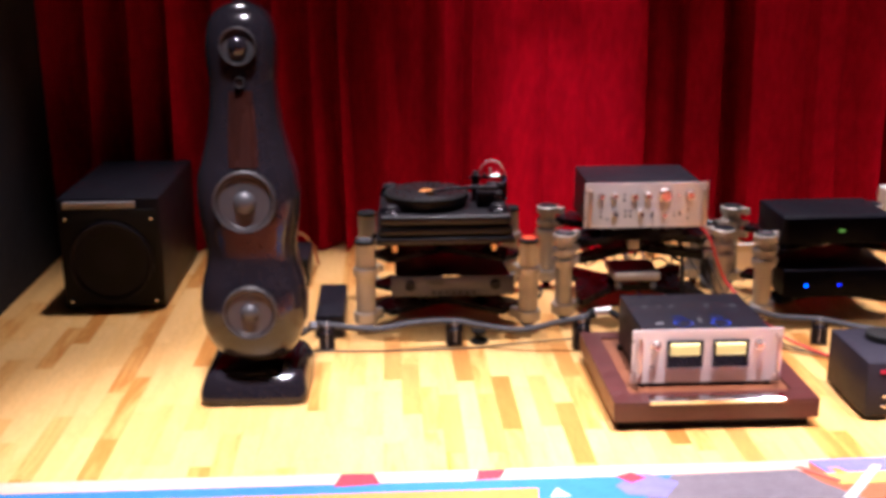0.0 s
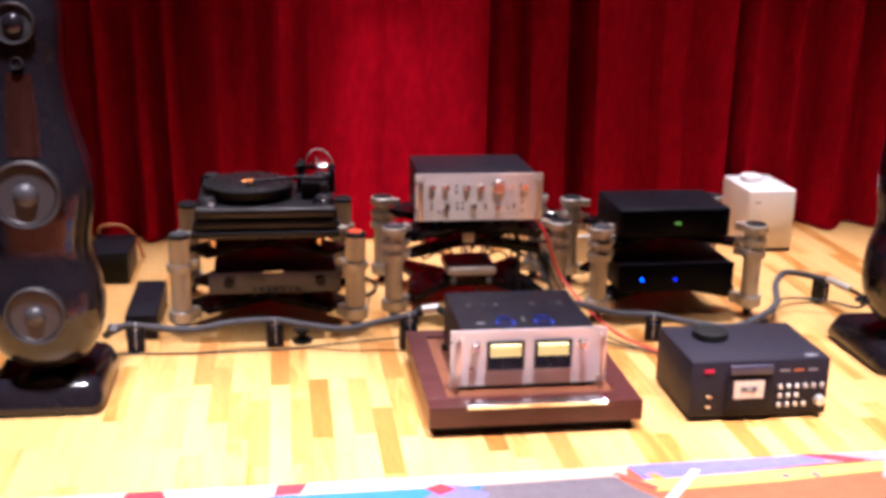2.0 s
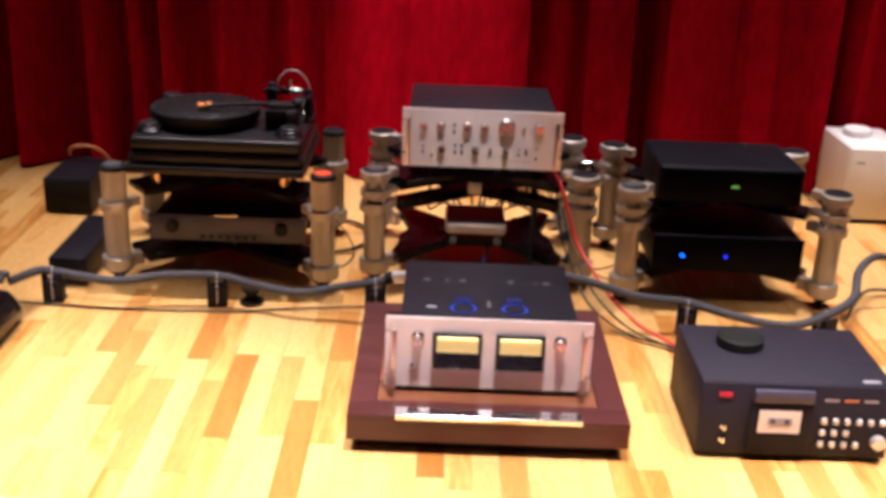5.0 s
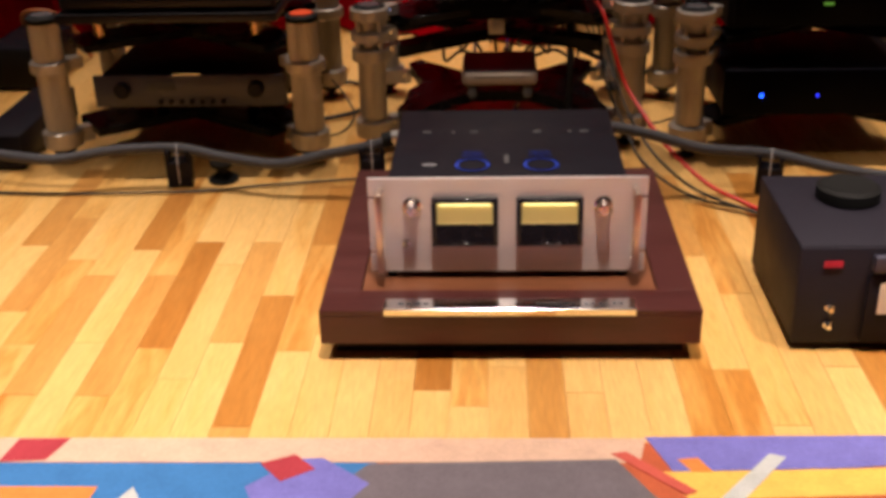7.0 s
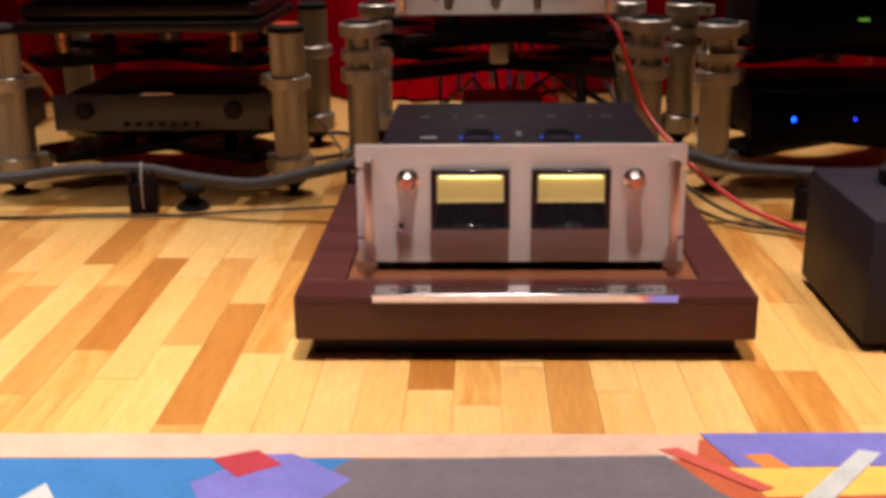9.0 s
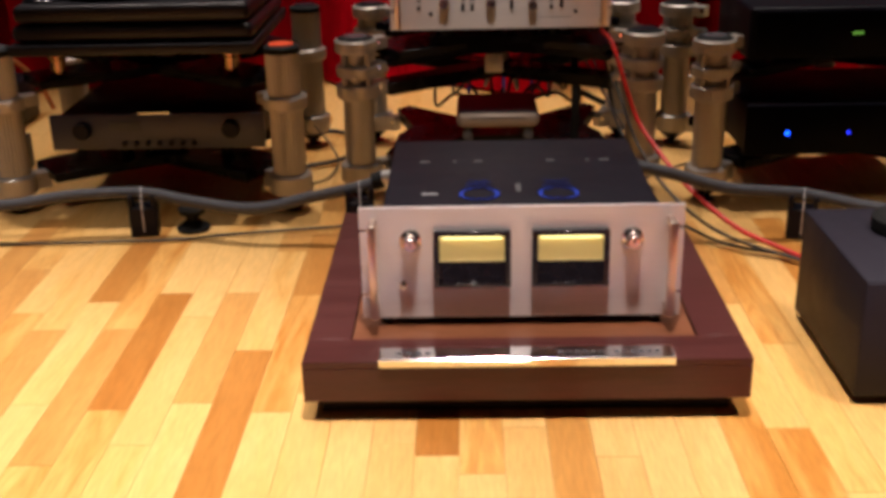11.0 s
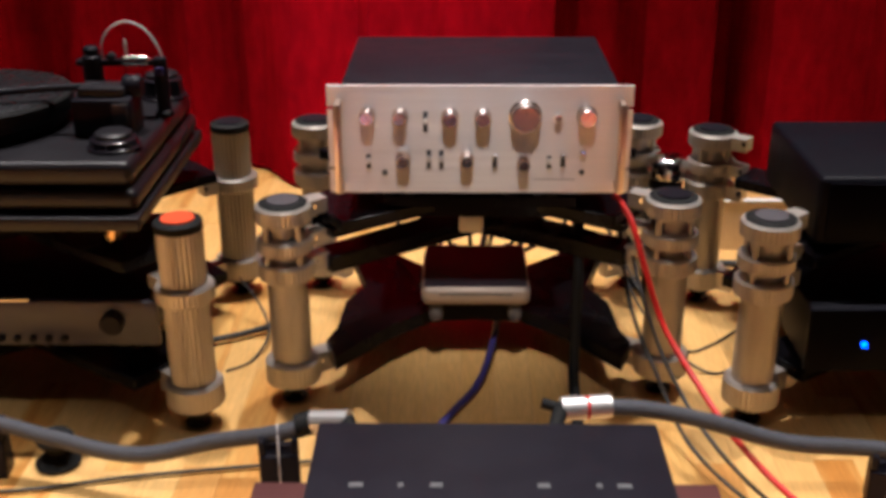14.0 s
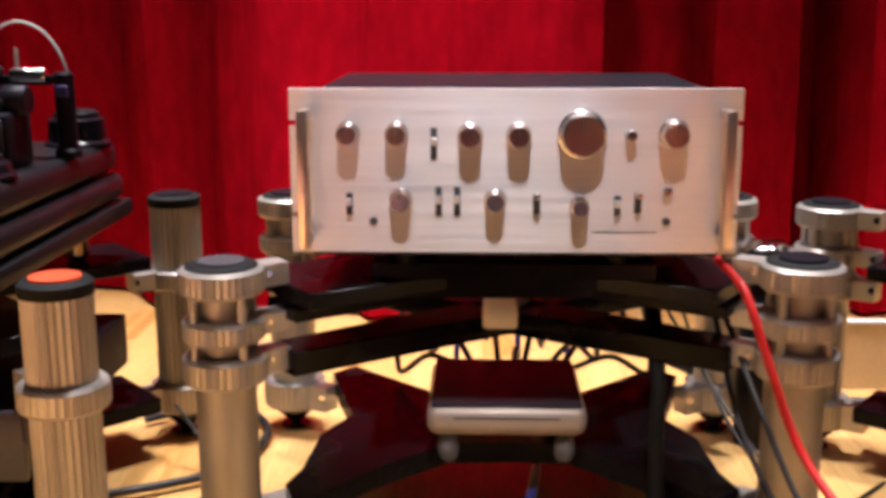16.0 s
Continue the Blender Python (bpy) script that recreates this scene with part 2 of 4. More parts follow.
def thing(name, x, y, z, rz=0, label="", category="", group=""):
    ob = new(name)
    ob.empty_display_size = 0.05
    ob.matrix_basis = pose(x, y, z, 0, 0, rz)
    return tagged(ob, label, category, group)


def finish(bm, name, mat, sharp=38):
    me = bpy.data.meshes.new(name)
    bmesh.ops.recalc_face_normals(bm, faces=bm.faces)
    bm.to_mesh(me)
    bm.free()
    for m in (mat if isinstance(mat, (list, tuple)) else [mat]):
        me.materials.append(m)
    me.shade_smooth()
    me.set_sharp_from_angle(angle=radians(sharp))
    return me


def part(name, bm, mat, parent=None, label=""):
    ob = new(name, finish(bm, name, mat))
    if parent:
        ob.parent = parent
    return tagged(ob, label)


def box(x0, x1, y0, y1, z0, z1, bev=0.0, seg=2, bm=None, taper=(0, 0)):
    bm = bm or bmesh.new()
    tx, ty = taper
    co = [(x0, y0, z0), (x1, y0, z0), (x1, y1, z0), (x0, y1, z0), (x0 + tx, y0 + ty, z1), (x1 - tx, y0 + ty, z1), (x1 - tx, y1 - ty, z1), (x0 + tx, y1 - ty, z1)]
    v = [bm.verts.new(c) for c in co]
    fs = [bm.faces.new([v[i] for i in f]) for f in ((3, 2, 1, 0), (4, 5, 6, 7), (0, 1, 5, 4), (1, 2, 6, 5), (2, 3, 7, 6), (3, 0, 4, 7))]
    if bev:
        es = list({e for f in fs for e in f.edges})
        bmesh.ops.bevel(bm, geom=es, offset=bev, segments=seg, affect="EDGES", profile=0.5, clamp_overlap=True)
    return bm


def lathe(profile, n=28, at=(0, 0, 0), axis="z", bm=None, teeth=0, depth=0.0):
    """A turned solid: profile of (radius, height); teeth gives a knurled rim."""
    bm = bm or bmesh.new()
    turn = {"z": Matrix.Identity(3), "y": Euler((radians(90), 0, 0)).to_matrix(), "x": Euler((0, radians(90), 0)).to_matrix()}[axis]
    rings = []
    for r, h in profile:
        ring = []
        for i in range(n):
            a = 2 * math.pi * i / n
            rad = r - (depth if teeth and i % 2 else 0)
            ring.append(bm.verts.new(Vector(at) + turn @ Vector((rad * math.cos(a), rad * math.sin(a), h))))
        rings.append(ring)
    for a, b in zip(rings, rings[1:]):
        for i in range(n):
            j = (i + 1) % n
            bm.faces.new((a[i], a[j], b[j], b[i]))
    bm.faces.new(list(reversed(rings[0])))
    bm.faces.new(rings[-1])
    return bm


def smooth_line(pts, step=6):
    p = [Vector(q) for q in pts]
    p = [2 * p[0] - p[1]] + p + [2 * p[-1] - p[-2]]
    out = []
    for i in range(1, len(p) - 2):
        for k in range(step):
            t = k / step
            a, b, c, d = p[i - 1], p[i], p[i + 1], p[i + 2]
            out.append(0.5 * (2 * b + (c - a) * t + (2 * a - 5 * b + 4 * c - d) * t * t + (3 * b - a - 3 * c + d) * t ** 3))
    out.append(p[-2])
    return out


def tube(pts, r, n=10, step=6, bm=None):
    bm = bm or bmesh.new()
    line = smooth_line(pts, step)
    rings, up = [], Vector((0, 0, 1))
    for i, q in enumerate(line):
        d = (line[min(i + 1, len(line) - 1)] - line[max(i - 1, 0)]).normalized()
        side = d.cross(up)
        if side.length < 0.05:
            side = d.cross(Vector((0, 1, 0)))
        side.normalize()
        top = side.cross(d)
        rings.append([bm.verts.new(q + r * (math.cos(2 * math.pi * k / n) * side + math.sin(2 * math.pi * k / n) * top)) for k in range(n)])
    for a, b in zip(rings, rings[1:]):
        for k in range(n):
            bm.faces.new((a[k], a[(k + 1) % n], b[(k + 1) % n], b[k]))
    bm.faces.new(list(reversed(rings[0])))
    bm.faces.new(rings[-1])
    return bm


def slab(outline, z0, z1, bm=None):
    """A flat piece with a straight-sided outline of (x, y)."""
    bm = bm or bmesh.new()
    lo = [bm.verts.new((x, y, z0)) for x, y in outline]
    hi = [bm.verts.new((x, y, z1)) for x, y in outline]
    bm.faces.new(list(reversed(lo)))
    bm.faces.new(hi)
    n = len(outline)
    for i in range(n):
        bm.faces.new((lo[i], lo[(i + 1) % n], hi[(i + 1) % n], hi[i]))
    return bm


def structure(name, bm, mat, label, category):
    return tagged(part(name, bm, mat), label, category, kind="structure")


# ---- the hall ----
structure("wall_left", box(-2.75, -2.60, -5.0, 2.6, 0, 3.8), M_BLACKWALL, "black side wall beside the stage", "wall")
structure("wall_right", box(3.60, 3.75, -5.0, 2.6, 0, 3.8), M_BLACKWALL, "black side wall beside the stage", "wall")
structure("wall_north", box(-2.75, 3.75, 2.6, 2.75, 0, 3.8), M_BLACKWALL, "black wall behind the stage curtain", "wall")
structure("wall_south", box(-2.75, 3.75, -5.15, -5.0, 0, 3.8), M_HALL, "dark plain wall of the hall", "wall")
structure("ceiling", box(-2.75, 3.75, -5.0, 2.6, 3.7, 3.85), M_HALL, "dark plain hall ceiling", "ceiling")


def curtain(name, knots, label, y=2.10, height=3.5):
    """Velvet cloth hung in uneven pleats (x and depth towards the hall of each crease), its hem just off the floor."""
    bm, cols = bmesh.new(), []
    levels = [0.012, 0.02, 0.1, 0.3, 0.6, 1.0, 1.4, 2.0, 2.8, height]
    for i, ((xa, da), (xb, db)) in enumerate(zip(knots, knots[1:])):
        steps = max(3, min(9, int(abs(xb - xa) / 0.02)))
        for k in range(steps):
            t = k / steps
            s = t * t * (3 - 2 * t)
            col = []
            for z in levels:
                f = 1.0 + 0.12 * math.sin(2.3 * xa + 1.1 * z) + 0.15 * (1 - z / height)
                wob = 0.006 * math.sin(37 * (xa + (xb - xa) * t) + 2 * z)
                col.append(bm.verts.new((xa + (xb - xa) * t + 0.012 * math.sin(1.5 * z + 3 * xa), y + 0.03 - 1.8 * (da + (db - da) * s) * f - wob, z)))
            cols.append(col)
    for a, b in zip(cols, cols[1:]):
        for i in range(len(levels) - 1):
            bm.faces.new((a[i], b[i], b[i + 1], a[i + 1]))
    bmesh.ops.solidify(bm, geom=list(bm.faces), thickness=0.005)
    ob = part(name, bm, M_VELVET)
    return tagged(ob, label, "curtain", "stage curtains")


def pleats(x0, x1, seed):
    r, out, x, deep = random.Random(seed), [], x0, False
    while x < x1:
        out.append((x, r.uniform(-0.02, 0.02) if deep else r.uniform(0.06, 0.11)))
        x += r.uniform(0.03, 0.08) if deep else r.uniform(0.10, 0.24)
        deep = not deep
    return out + [(x1, 0.03)]


RED = "deep red velvet stage curtain hanging in heavy pleats"
MIDDLE = [(-1.22, 0.10), (-1.17, -0.02), (-1.00, 0.05), (-0.94, -0.03), (-0.84, -0.02), (-0.72, 0.06), (-0.63, -0.03), (-0.58, 0.02),
          (-0.43, 0.10), (-0.29, 0.075), (-0.26, 0.10), (-0.11, 0.08), (-0.07, 0.11), (0.12, 0.15), (0.175, 0.14), (0.205, 0.00), (0.30, 0.025),
          (0.40, 0.00), (0.43, 0.045), (0.55, 0.035), (0.62, 0.02), (0.66, -0.05), (0.72, -0.06)]
curtain("stage_curtain", pleats(-2.62, -1.22, 3), RED)
curtain("stage_curtain", MIDDLE, RED)
curtain("stage_curtain", [(0.63, -0.09), (0.705, -0.07), (0.75, 0.06), (0.90, 0.05), (1.04, 0.02), (1.08, 0.06), (1.20, 0.045), (1.24, 0.01), (1.42, 0.075), (1.46, 0.0)] + pleats(1.52, 3.58, 12), RED)

# ---- the carpet in front of the stage ----
rug = thing("carpet", 0, 0, 0, label="multicoloured patchwork carpet with straight front edge", category="carpet")
part("carpet_field", box(-2.58, 3.55, -4.9, -0.375, 0.0, 0.006), C_SALMON, rug)


def patch(outline, mat, lift, name="patch"):
    return part(name, slab(outline, 0.006, 0.006 + lift), mat, rug)


patch([(-2.58, -0.44), (0.19, -0.425), (0.205, -0.365), (-2.58, -0.375)], C_PEACH, 0.0012)
patch([(-2.58, -0.75), (-0.27, -0.75), (-0.20, -0.47), (-0.20, -0.428), (-2.58, -0.443)], C_BLUE, 0.0010)
patch([(-2.2, -0.76), (-0.63, -0.76), (-0.600, -0.488), (-2.2, -0.495)], C_ORANGE, 0.0016)
patch([(-0.575, -0.54), (-0.548, -0.488), (-0.515, -0.54)], C_PALE, 0.0016)
patch([(-0.36, -0.62), (0.30, -0.62), (0.20, -0.50), (0.155, -0.418), (-0.21, -0.431)], C_GREY, 0.0014)
patch([(-0.385, -0.487), (-0.315, -0.420), (-0.28, -0.418), (-0.205, -0.478), (-0.26, -0.56), (-0.36, -0.54)], C_LILAC, 0.0018)
patch([(-0.372, -0.432), (-0.323, -0.410), (-0.288, -0.445), (-0.335, -0.475)], C_RED, 0.0024)
patch([(0.205, -0.362), (0.80, -0.352), (0.78, -0.405), (0.50, -0.435), (0.235, -0.446)], C_LILAC, 0.0014)
patch([(0.262, -0.446), (0.245, -0.418), (0.275, -0.414), (0.292, -0.446)], C_ORANGE, 0.0022)
patch([(0.215, -0.447), (0.50, -0.437), (0.95, -0.412), (0.93, -0.462), (0.60, -0.492), (0.25, -0.51)], C_YELLOW, 0.0010)
patch([(0.150, -0.405), (0.172, -0.400), (0.262, -0.492), (0.246, -0.500)], C_CORAL, 0.0024)
patch([(0.382, -0.404), (0.405, -0.412), (0.25, -0.60), (0.222, -0.59)], C_PALE, 0.0026)
patch([(0.80, -0.352), (1.10, -0.345), (1.12, -0.405), (0.78, -0.405)], C_PINK, 0.0012)
patch([(0.90, -0.50), (0.95, -0.412), (1.12, -0.407), (1.30, -0.345), (3.5, -0.345), (3.5, -0.75), (1.25, -0.75)], C_PINK, 0.0008)
patch([(0.72, -0.352), (0.80, -0.352), (0.92, -0.40), (0.85, -0.412)], C_RED, 0.0020)
patch([(1.09, -0.345), (1.30, -0.345), (1.22, -0.395), (1.11, -0.395)], C_RED, 0.0020)
patch([(-1.15, -0.372), (-1.06, -0.372), (-1.04, -0.44), (-1.17, -0.45)], C_RED, 0.0020)
patch([(-0.76, -0.372), (-0.68, -0.370), (-0.70, -0.425), (-0.77, -0.43)], C_RED, 0.0020)
for px in (0.632, 0.719):
    part("dot", lathe([(0.013, 0), (0.013, 0.0015)], 16, (px, -0.467, 0.0065)), C_GREY, rug, "dark round woven dot")

# ---- loudspeakers ----
SHAPE = [(0.118, 0.05, 0.05), (0.15, 0.115, 0.11), (0.20, 0.150, 0.135), (0.265, 0.170, 0.155), (0.325, 0.175, 0.162), (0.395, 0.167, 0.157),
         (0.455, 0.150, 0.146), (0.495, 0.144, 0.142), (0.54, 0.147, 0.144), (0.615, 0.160, 0.150), (0.685, 0.166, 0.150), (0.755, 0.160, 0.142),
         (0.82, 0.140, 0.130), (0.90, 0.120, 0.120), (0.98, 0.110, 0.114), (1.05, 0.107, 0.112), (1.11, 0.112, 0.116), (1.18, 0.113, 0.116),
         (1.235, 0.101, 0.104), (1.27, 0.076, 0.08), (1.292, 0.042, 0.045), (1.300, 0.012, 0.014)]


def speaker_width(z):
    for (z0, w0, d0), (z1, w1, d1) in zip(SHAPE, SHAPE[1:]):
        if z0 <= z <= z1:
            t = (z - z0) / (z1 - z0)
            return w0 + t * (w1 - w0), d0 + t * (d1 - d0)
    return SHAPE[-1][1:]


def loudspeaker(x, y, label):
    ob = thing("floor_standing_loudspeaker", x, y, 0, label=label, category="loudspeaker", group="pair of loudspeakers")
    bm, n, rings = bmesh.new(), 40, []
    for k in range(67):
        z = 0.118 + (1.300 - 0.118) * k / 66
        w, d = speaker_width(z)
        ring = []
        for i in range(n):
            a = 2 * math.pi * i / n
            c, s = math.cos(a), math.sin(a)
            px = w * math.copysign(abs(c) ** 0.85, c)
            py = d * math.copysign(abs(s) ** (0.55 if s < 0 else 0.9), s)
            ring.append(bm.verts.new((px, py, z)))
        rings.append(ring)
    for a, b in zip(rings, rings[1:]):
        for i in range(n):
            bm.faces.new((a[i], a[(i + 1) % n], b[(i + 1) % n], b[i]))
    bm.faces.new(list(reversed(rings[0])))
    bm.faces.new(rings[-1])
    body = part("cabinet", bm, M_GLOSS, ob)
    shift = -0.008 if x < 0 else 0.0
    foot = box(-0.188 + shift, 0.188 + shift, -0.170, 0.27, 0.0, 0.108, 0.042, 5, taper=(0.03, 0.05))
    part("base", foot, M_GLOSS, ob, "glossy black rounded plinth")

    def driver(z, r, dome, name, tip):
        front = -speaker_width(z)[1] - 0.004
        at = (0, front, z)
        dr = part(name, lathe([(r * 1.02, -0.05), (r * 1.02, 0.002), (r * 0.98, 0.006), (r * 0.86, 0.006), (r * 0.80, 0.0), (r * 0.3, -0.001)], 44, at, "y"), M_CONE, ob)
        part("trim_ring", lathe([(r * 1.00, -0.006), (r * 1.00, 0.009), (r * 0.98, 0.013), (r * 0.94, 0.012), (r * 0.92, 0.002)], 44, at, "y"), M_RING, dr, "grey metal trim ring")
        part("dust_cap", lathe([(dome, -0.002), (dome * 0.98, dome * 0.18), (dome * 0.8, dome * 0.45), (dome * 0.45, dome * 0.66), (dome * 0.1, dome * 0.72)], 28, at, "y"), tip, dr)

    driver(0.330, 0.086, 0.030, "woofer", M_RING)
    driver(0.690, 0.097, 0.036, "midrange_driver", M_RING)
    driver(1.168, 0.056, 0.031, "tweeter", M_GLOSS)
    driver(1.058, 0.016, 0.012, "super_tweeter", M_GLOSS)
    bm = bmesh.new()
    cols = []
    for k in range(15):
        z = 0.795 + 0.235 * k / 14
        w, d = speaker_width(z)
        hw = 0.066 - 0.020 * k / 14
        cols.append([bm.verts.new((hw * q, -d * (1 - 0.10 * abs(q) ** 2.2) - 0.0045, z)) for q in (-1, -0.5, 0, 0.5, 1)])
    for a, b in zip(cols, cols[1:]):
        for i in range(4):
            bm.faces.new((a[i], a[i + 1], b[i + 1], b[i]))
    bmesh.ops.solidify(bm, geom=list(bm.faces), thickness=0.008)
    part("wood_inlay", bm, M_BAFFLE, ob, "dark brown wood veneer strip")
    for sx in (-0.06, 0.06):
        part("binding_post", lathe([(0.010, 0), (0.010, 0.03), (0.006, 0.034)], 14, (0.165 if x < 0 else -0.165, 0.06 + sx * 0.3, 0.20), "x"), M_RING, ob)
    return ob


loudspeaker(-1.452, 0.285, "tall glossy black curvy floor-standing loudspeaker with round drivers")
loudspeaker(1.440, 0.330, "tall glossy black curvy floor-standing loudspeaker beside the cassette deck")

# ---- subwoofer in the dark corner ----
sub = thing("subwoofer", -2.14, 1.15, 0, label="large black box subwoofer with round grille, in the dark corner", category="subwoofer")
part("cabinet", box(-0.205, 0.205, 0.0, 0.78, 0.012, 0.475, 0.008), M_BLACK, sub)
part("front_panel", box(-0.192, 0.192, -0.012, -0.001, 0.02, 0.43, 0.004), M_RUBBER, sub)
part("grille_ring", lathe([(0.170, -0.002), (0.170, 0.012), (0.162, 0.018), (0.152, 0.014), (0.150, 0.004)], 48, (0, -0.012, 0.215), "y"), M_BLACK, sub)
part("cone", lathe([(0.148, 0.002), (0.09, 0.007), (0.05, 0.003)], 40, (0, -0.012, 0.215), "y"), M_RUBBER, sub)
part("name_plate", box(-0.175, 0.11, -0.016, -0.001, 0.437, 0.462, 0.002), M_PRINT, sub, "pale grey blank strip")
for sx in (-0.172, 0.172):
    for sz in (0.045, 0.395):
        part("screw", lathe([(0.008, 0), (0.008, 0.004), (0.004, 0.006)], 12, (sx, -0.012, sz), "y"), M_CHROME, sub)
for sx in (-0.17, 0.17):
    for sy in (0.06, 0.72):
        part("foot", lathe([(0.02, 0), (0.022, 0.013)], 14, (sx, sy, 0)), M_RUBBER, sub)

# ---- equipment racks ----


def tower(rack, x, y, fluted, collars, cap_mat, inward, height=0.372):
    """One upright: spike foot, shaft, knurled clamp collars and a cap."""
    r = 0.037 if fluted else 0.034
    if fluted:
        shaft = lathe([(r, 0.045), (r, height - 0.012)], 56, (x, y, 0), teeth=1, depth=0.0022)
    else:
        shaft = lathe([(r, 0.045), (r, 0.262), (r * 0.80, 0.266), (r * 0.80, height - 0.02)], 36, (x, y, 0))
    up = part("tower", shaft, M_STEEL, rack)
    if not fluted:
        for k in range(4):
            a = math.pi * (0.25 + k / 2)
            bx, by = x + 0.037 * math.cos(a), y + 0.037 * math.sin(a)
            part("post", lathe([(0.0055, 0.26), (0.0055, height - 0.008)], 12, (bx, by, 0)), M_COLLAR, up)
    part("spike_foot", lathe([(0.012, 0.0), (0.022, 0.004), (0.022, 0.007), (0.006, 0.009), (0.030, 0.032), (0.030, 0.046)], 24, (x, y, 0)), M_GLOSS, up)
    for z, h, rr in collars:
        part("collar", lathe([(rr - 0.004, z - h / 2), (rr, z - h / 2 + 0.004), (rr, z + h / 2 - 0.004), (rr - 0.004, z + h / 2)], 72, (x, y, 0), teeth=1, depth=0.0016), M_COLLAR, up, "knurled metal clamp collar")
        d = Vector(inward).normalized()
        side = Vector((-d.y, d.x, 0))
        c = Vector((x, y, z)) + d * (rr + 0.012)
        lug = slab([(c + d * a + side * b).to_2d() for a, b in ((-0.02, -0.017), (0.016, -0.014), (0.016, 0.014), (-0.02, 0.017))], z - h * 0.42, z + h * 0.42)
        part("clamp_lug", lug, M_COLLAR, up)
        part("clamp_bolt", lathe([(0.005, -0.020), (0.005, 0.020)], 10, (c.x, c.y, z + h * 0.1), "y"), M_CHROME, up)
    if fluted:
        part("cap", lathe([(r + 0.0015, height - 0.014), (r + 0.0015, height - 0.002), (r - 0.004, height + 0.002)], 36, (x, y, 0)), M_RUBBER, up)
        part("cap_disc", lathe([(r - 0.010, height), (r - 0.011, height + 0.0045)], 30, (x, y, 0)), cap_mat, up)
    else:
        part("cap", lathe([(r + 0.006, height - 0.02), (r + 0.006, height - 0.003), (r + 0.002, height - 0.001)], 36, (x, y, 0)), M_RUBBER, up)
        part("cap_disc", lathe([(r - 0.007, height - 0.002), (r - 0.008, height + 0.002)], 30, (x, y, 0)), cap_mat, up)
    return up


def cross_arm(rack, a, b, z, wide, thick, name="shelf_arm"):
    """A flat tapered bar from the clamp near a to the middle b."""
    a, b = Vector((*a, 0)), Vector((*b, 0))
    d = (b - a).normalized()
    side = Vector((-d.y, d.x, 0))
    a = a + d * 0.07
    pts = [(a + side * wide * 0.42), (a - side * wide * 0.42), (b - side * wide * 0.55), (b + d * 0.02), (b + side * wide * 0.55)]
    bm = slab([p.to_2d() for p in pts], z - thick / 2, z + thick / 2)
    bmesh.ops.bevel(bm, geom=list(bm.edges), offset=0.002, segments=1, affect="EDGES")
    return part(name, bm, M_ARM, rack)


def rack(corners, fluted, levels, collars, caps, label, boss_z, plate=0, low_shelf=False):
    cx, cy = sum(c[0] for c in corners) / 4, sum(c[1] for c in corners) / 4
    ob = thing("equipment_rack", cx, cy, 0, label=label, category="audio rack", group="equipment racks")
    for (x, y), cap_mat in zip(corners, caps):
        lx, ly = x - cx, y - cy
        tower(ob, lx, ly, fluted, collars, cap_mat, (-lx, -ly, 0))
        for z, wide, thick in levels:
            cross_arm(ob, (lx, ly), (0, 0), z, wide, thick)
    if plate:
        part("shelf_plate", slab([(-plate, -0.19), (plate, -0.19), (plate, 0.20), (-plate, 0.20)], 0.3415, 0.3592), M_ARM, ob, "dark smoked shelf plate")
        part("arm_hub", slab([(-0.13, -0.16), (0.13, -0.16), (0.17, -0.10), (0.17, 0.10), (0.13, 0.16), (-0.13, 0.16), (-0.17, 0.10), (-0.17, -0.10)], 0.312, 0.3412), M_ARM, ob)
    if low_shelf:
        half = [(0.0, -0.064), (0.078, -0.070), (0.160, -0.145), (0.244, -0.256), (0.266, -0.200), (0.252, -0.150), (0.246, -0.045), (0.212, 0.030), (0.262, 0.205), (0.232, 0.240), (0.085, 0.105)]
        bm = slab(half + [(-x, y) for x, y in reversed(half[1:])], 0.066, 0.0935)
        part("clamp_block", box(-0.034, 0.010, -0.090, -0.050, 0.252, 0.300, 0.005, 2), M_COLLAR, ob, "bright metal clamp block where the arms meet")
        part("lower_shelf", bm, M_ARM, ob, "black star-shaped lower shelf")
    for z0, z1 in boss_z:
        part("centre_boss", lathe([(0.022, z0), (0.027, z0 + 0.004), (0.027, z1 - 0.004), (0.022, z1)], 24), M_COLLAR, ob)
    return ob


RING3 = [(0.352, 0.030, 0.047), (0.297, 0.026, 0.046), (0.252, 0.032, 0.047), (0.062, 0.044, 0.047)]
RING2 = [(0.250, 0.030, 0.048), (0.066, 0.044, 0.048)]
rack([(-1.100, 0.822), (-0.473, 0.806), (-1.100, 1.270), (-0.491, 1.322)], True, [(0.290, 0.150, 0.020), (0.080, 0.165, 0.022)], RING2,
     (M_GREYCAP, M_ORANGE, M_BLACK, M_BLACK), "metal tower rack with black crossed arms under the turntable", [(0.302, 0.335), (0.092, 0.125)])
rack([(-0.322, 0.892), (0.318, 0.925), (-0.325, 1.350), (0.325, 1.355)], False, [(0.330, 0.17, 0.020), (0.306, 0.085, 0.016), (0.247, 0.065, 0.030)], RING3,
     (M_GREYCAP, M_BLACK, M_BLACK, M_BLACK), "silver tower rack with black crossed arms under the preamplifier", [(0.262, 0.296)], 0.16, True)
rack([(0.453, 0.828), (1.065, 0.825), (0.460, 1.290), (1.070, 1.290)], False, [(0.285, 0.10, 0.020), (0.082, 0.12, 0.022)], RING3,
     (M_GREYCAP, M_BLACK, M_BLACK, M_BLACK), "silver tower rack with black shelves holding two black components", [(0.250, 0.2745)])

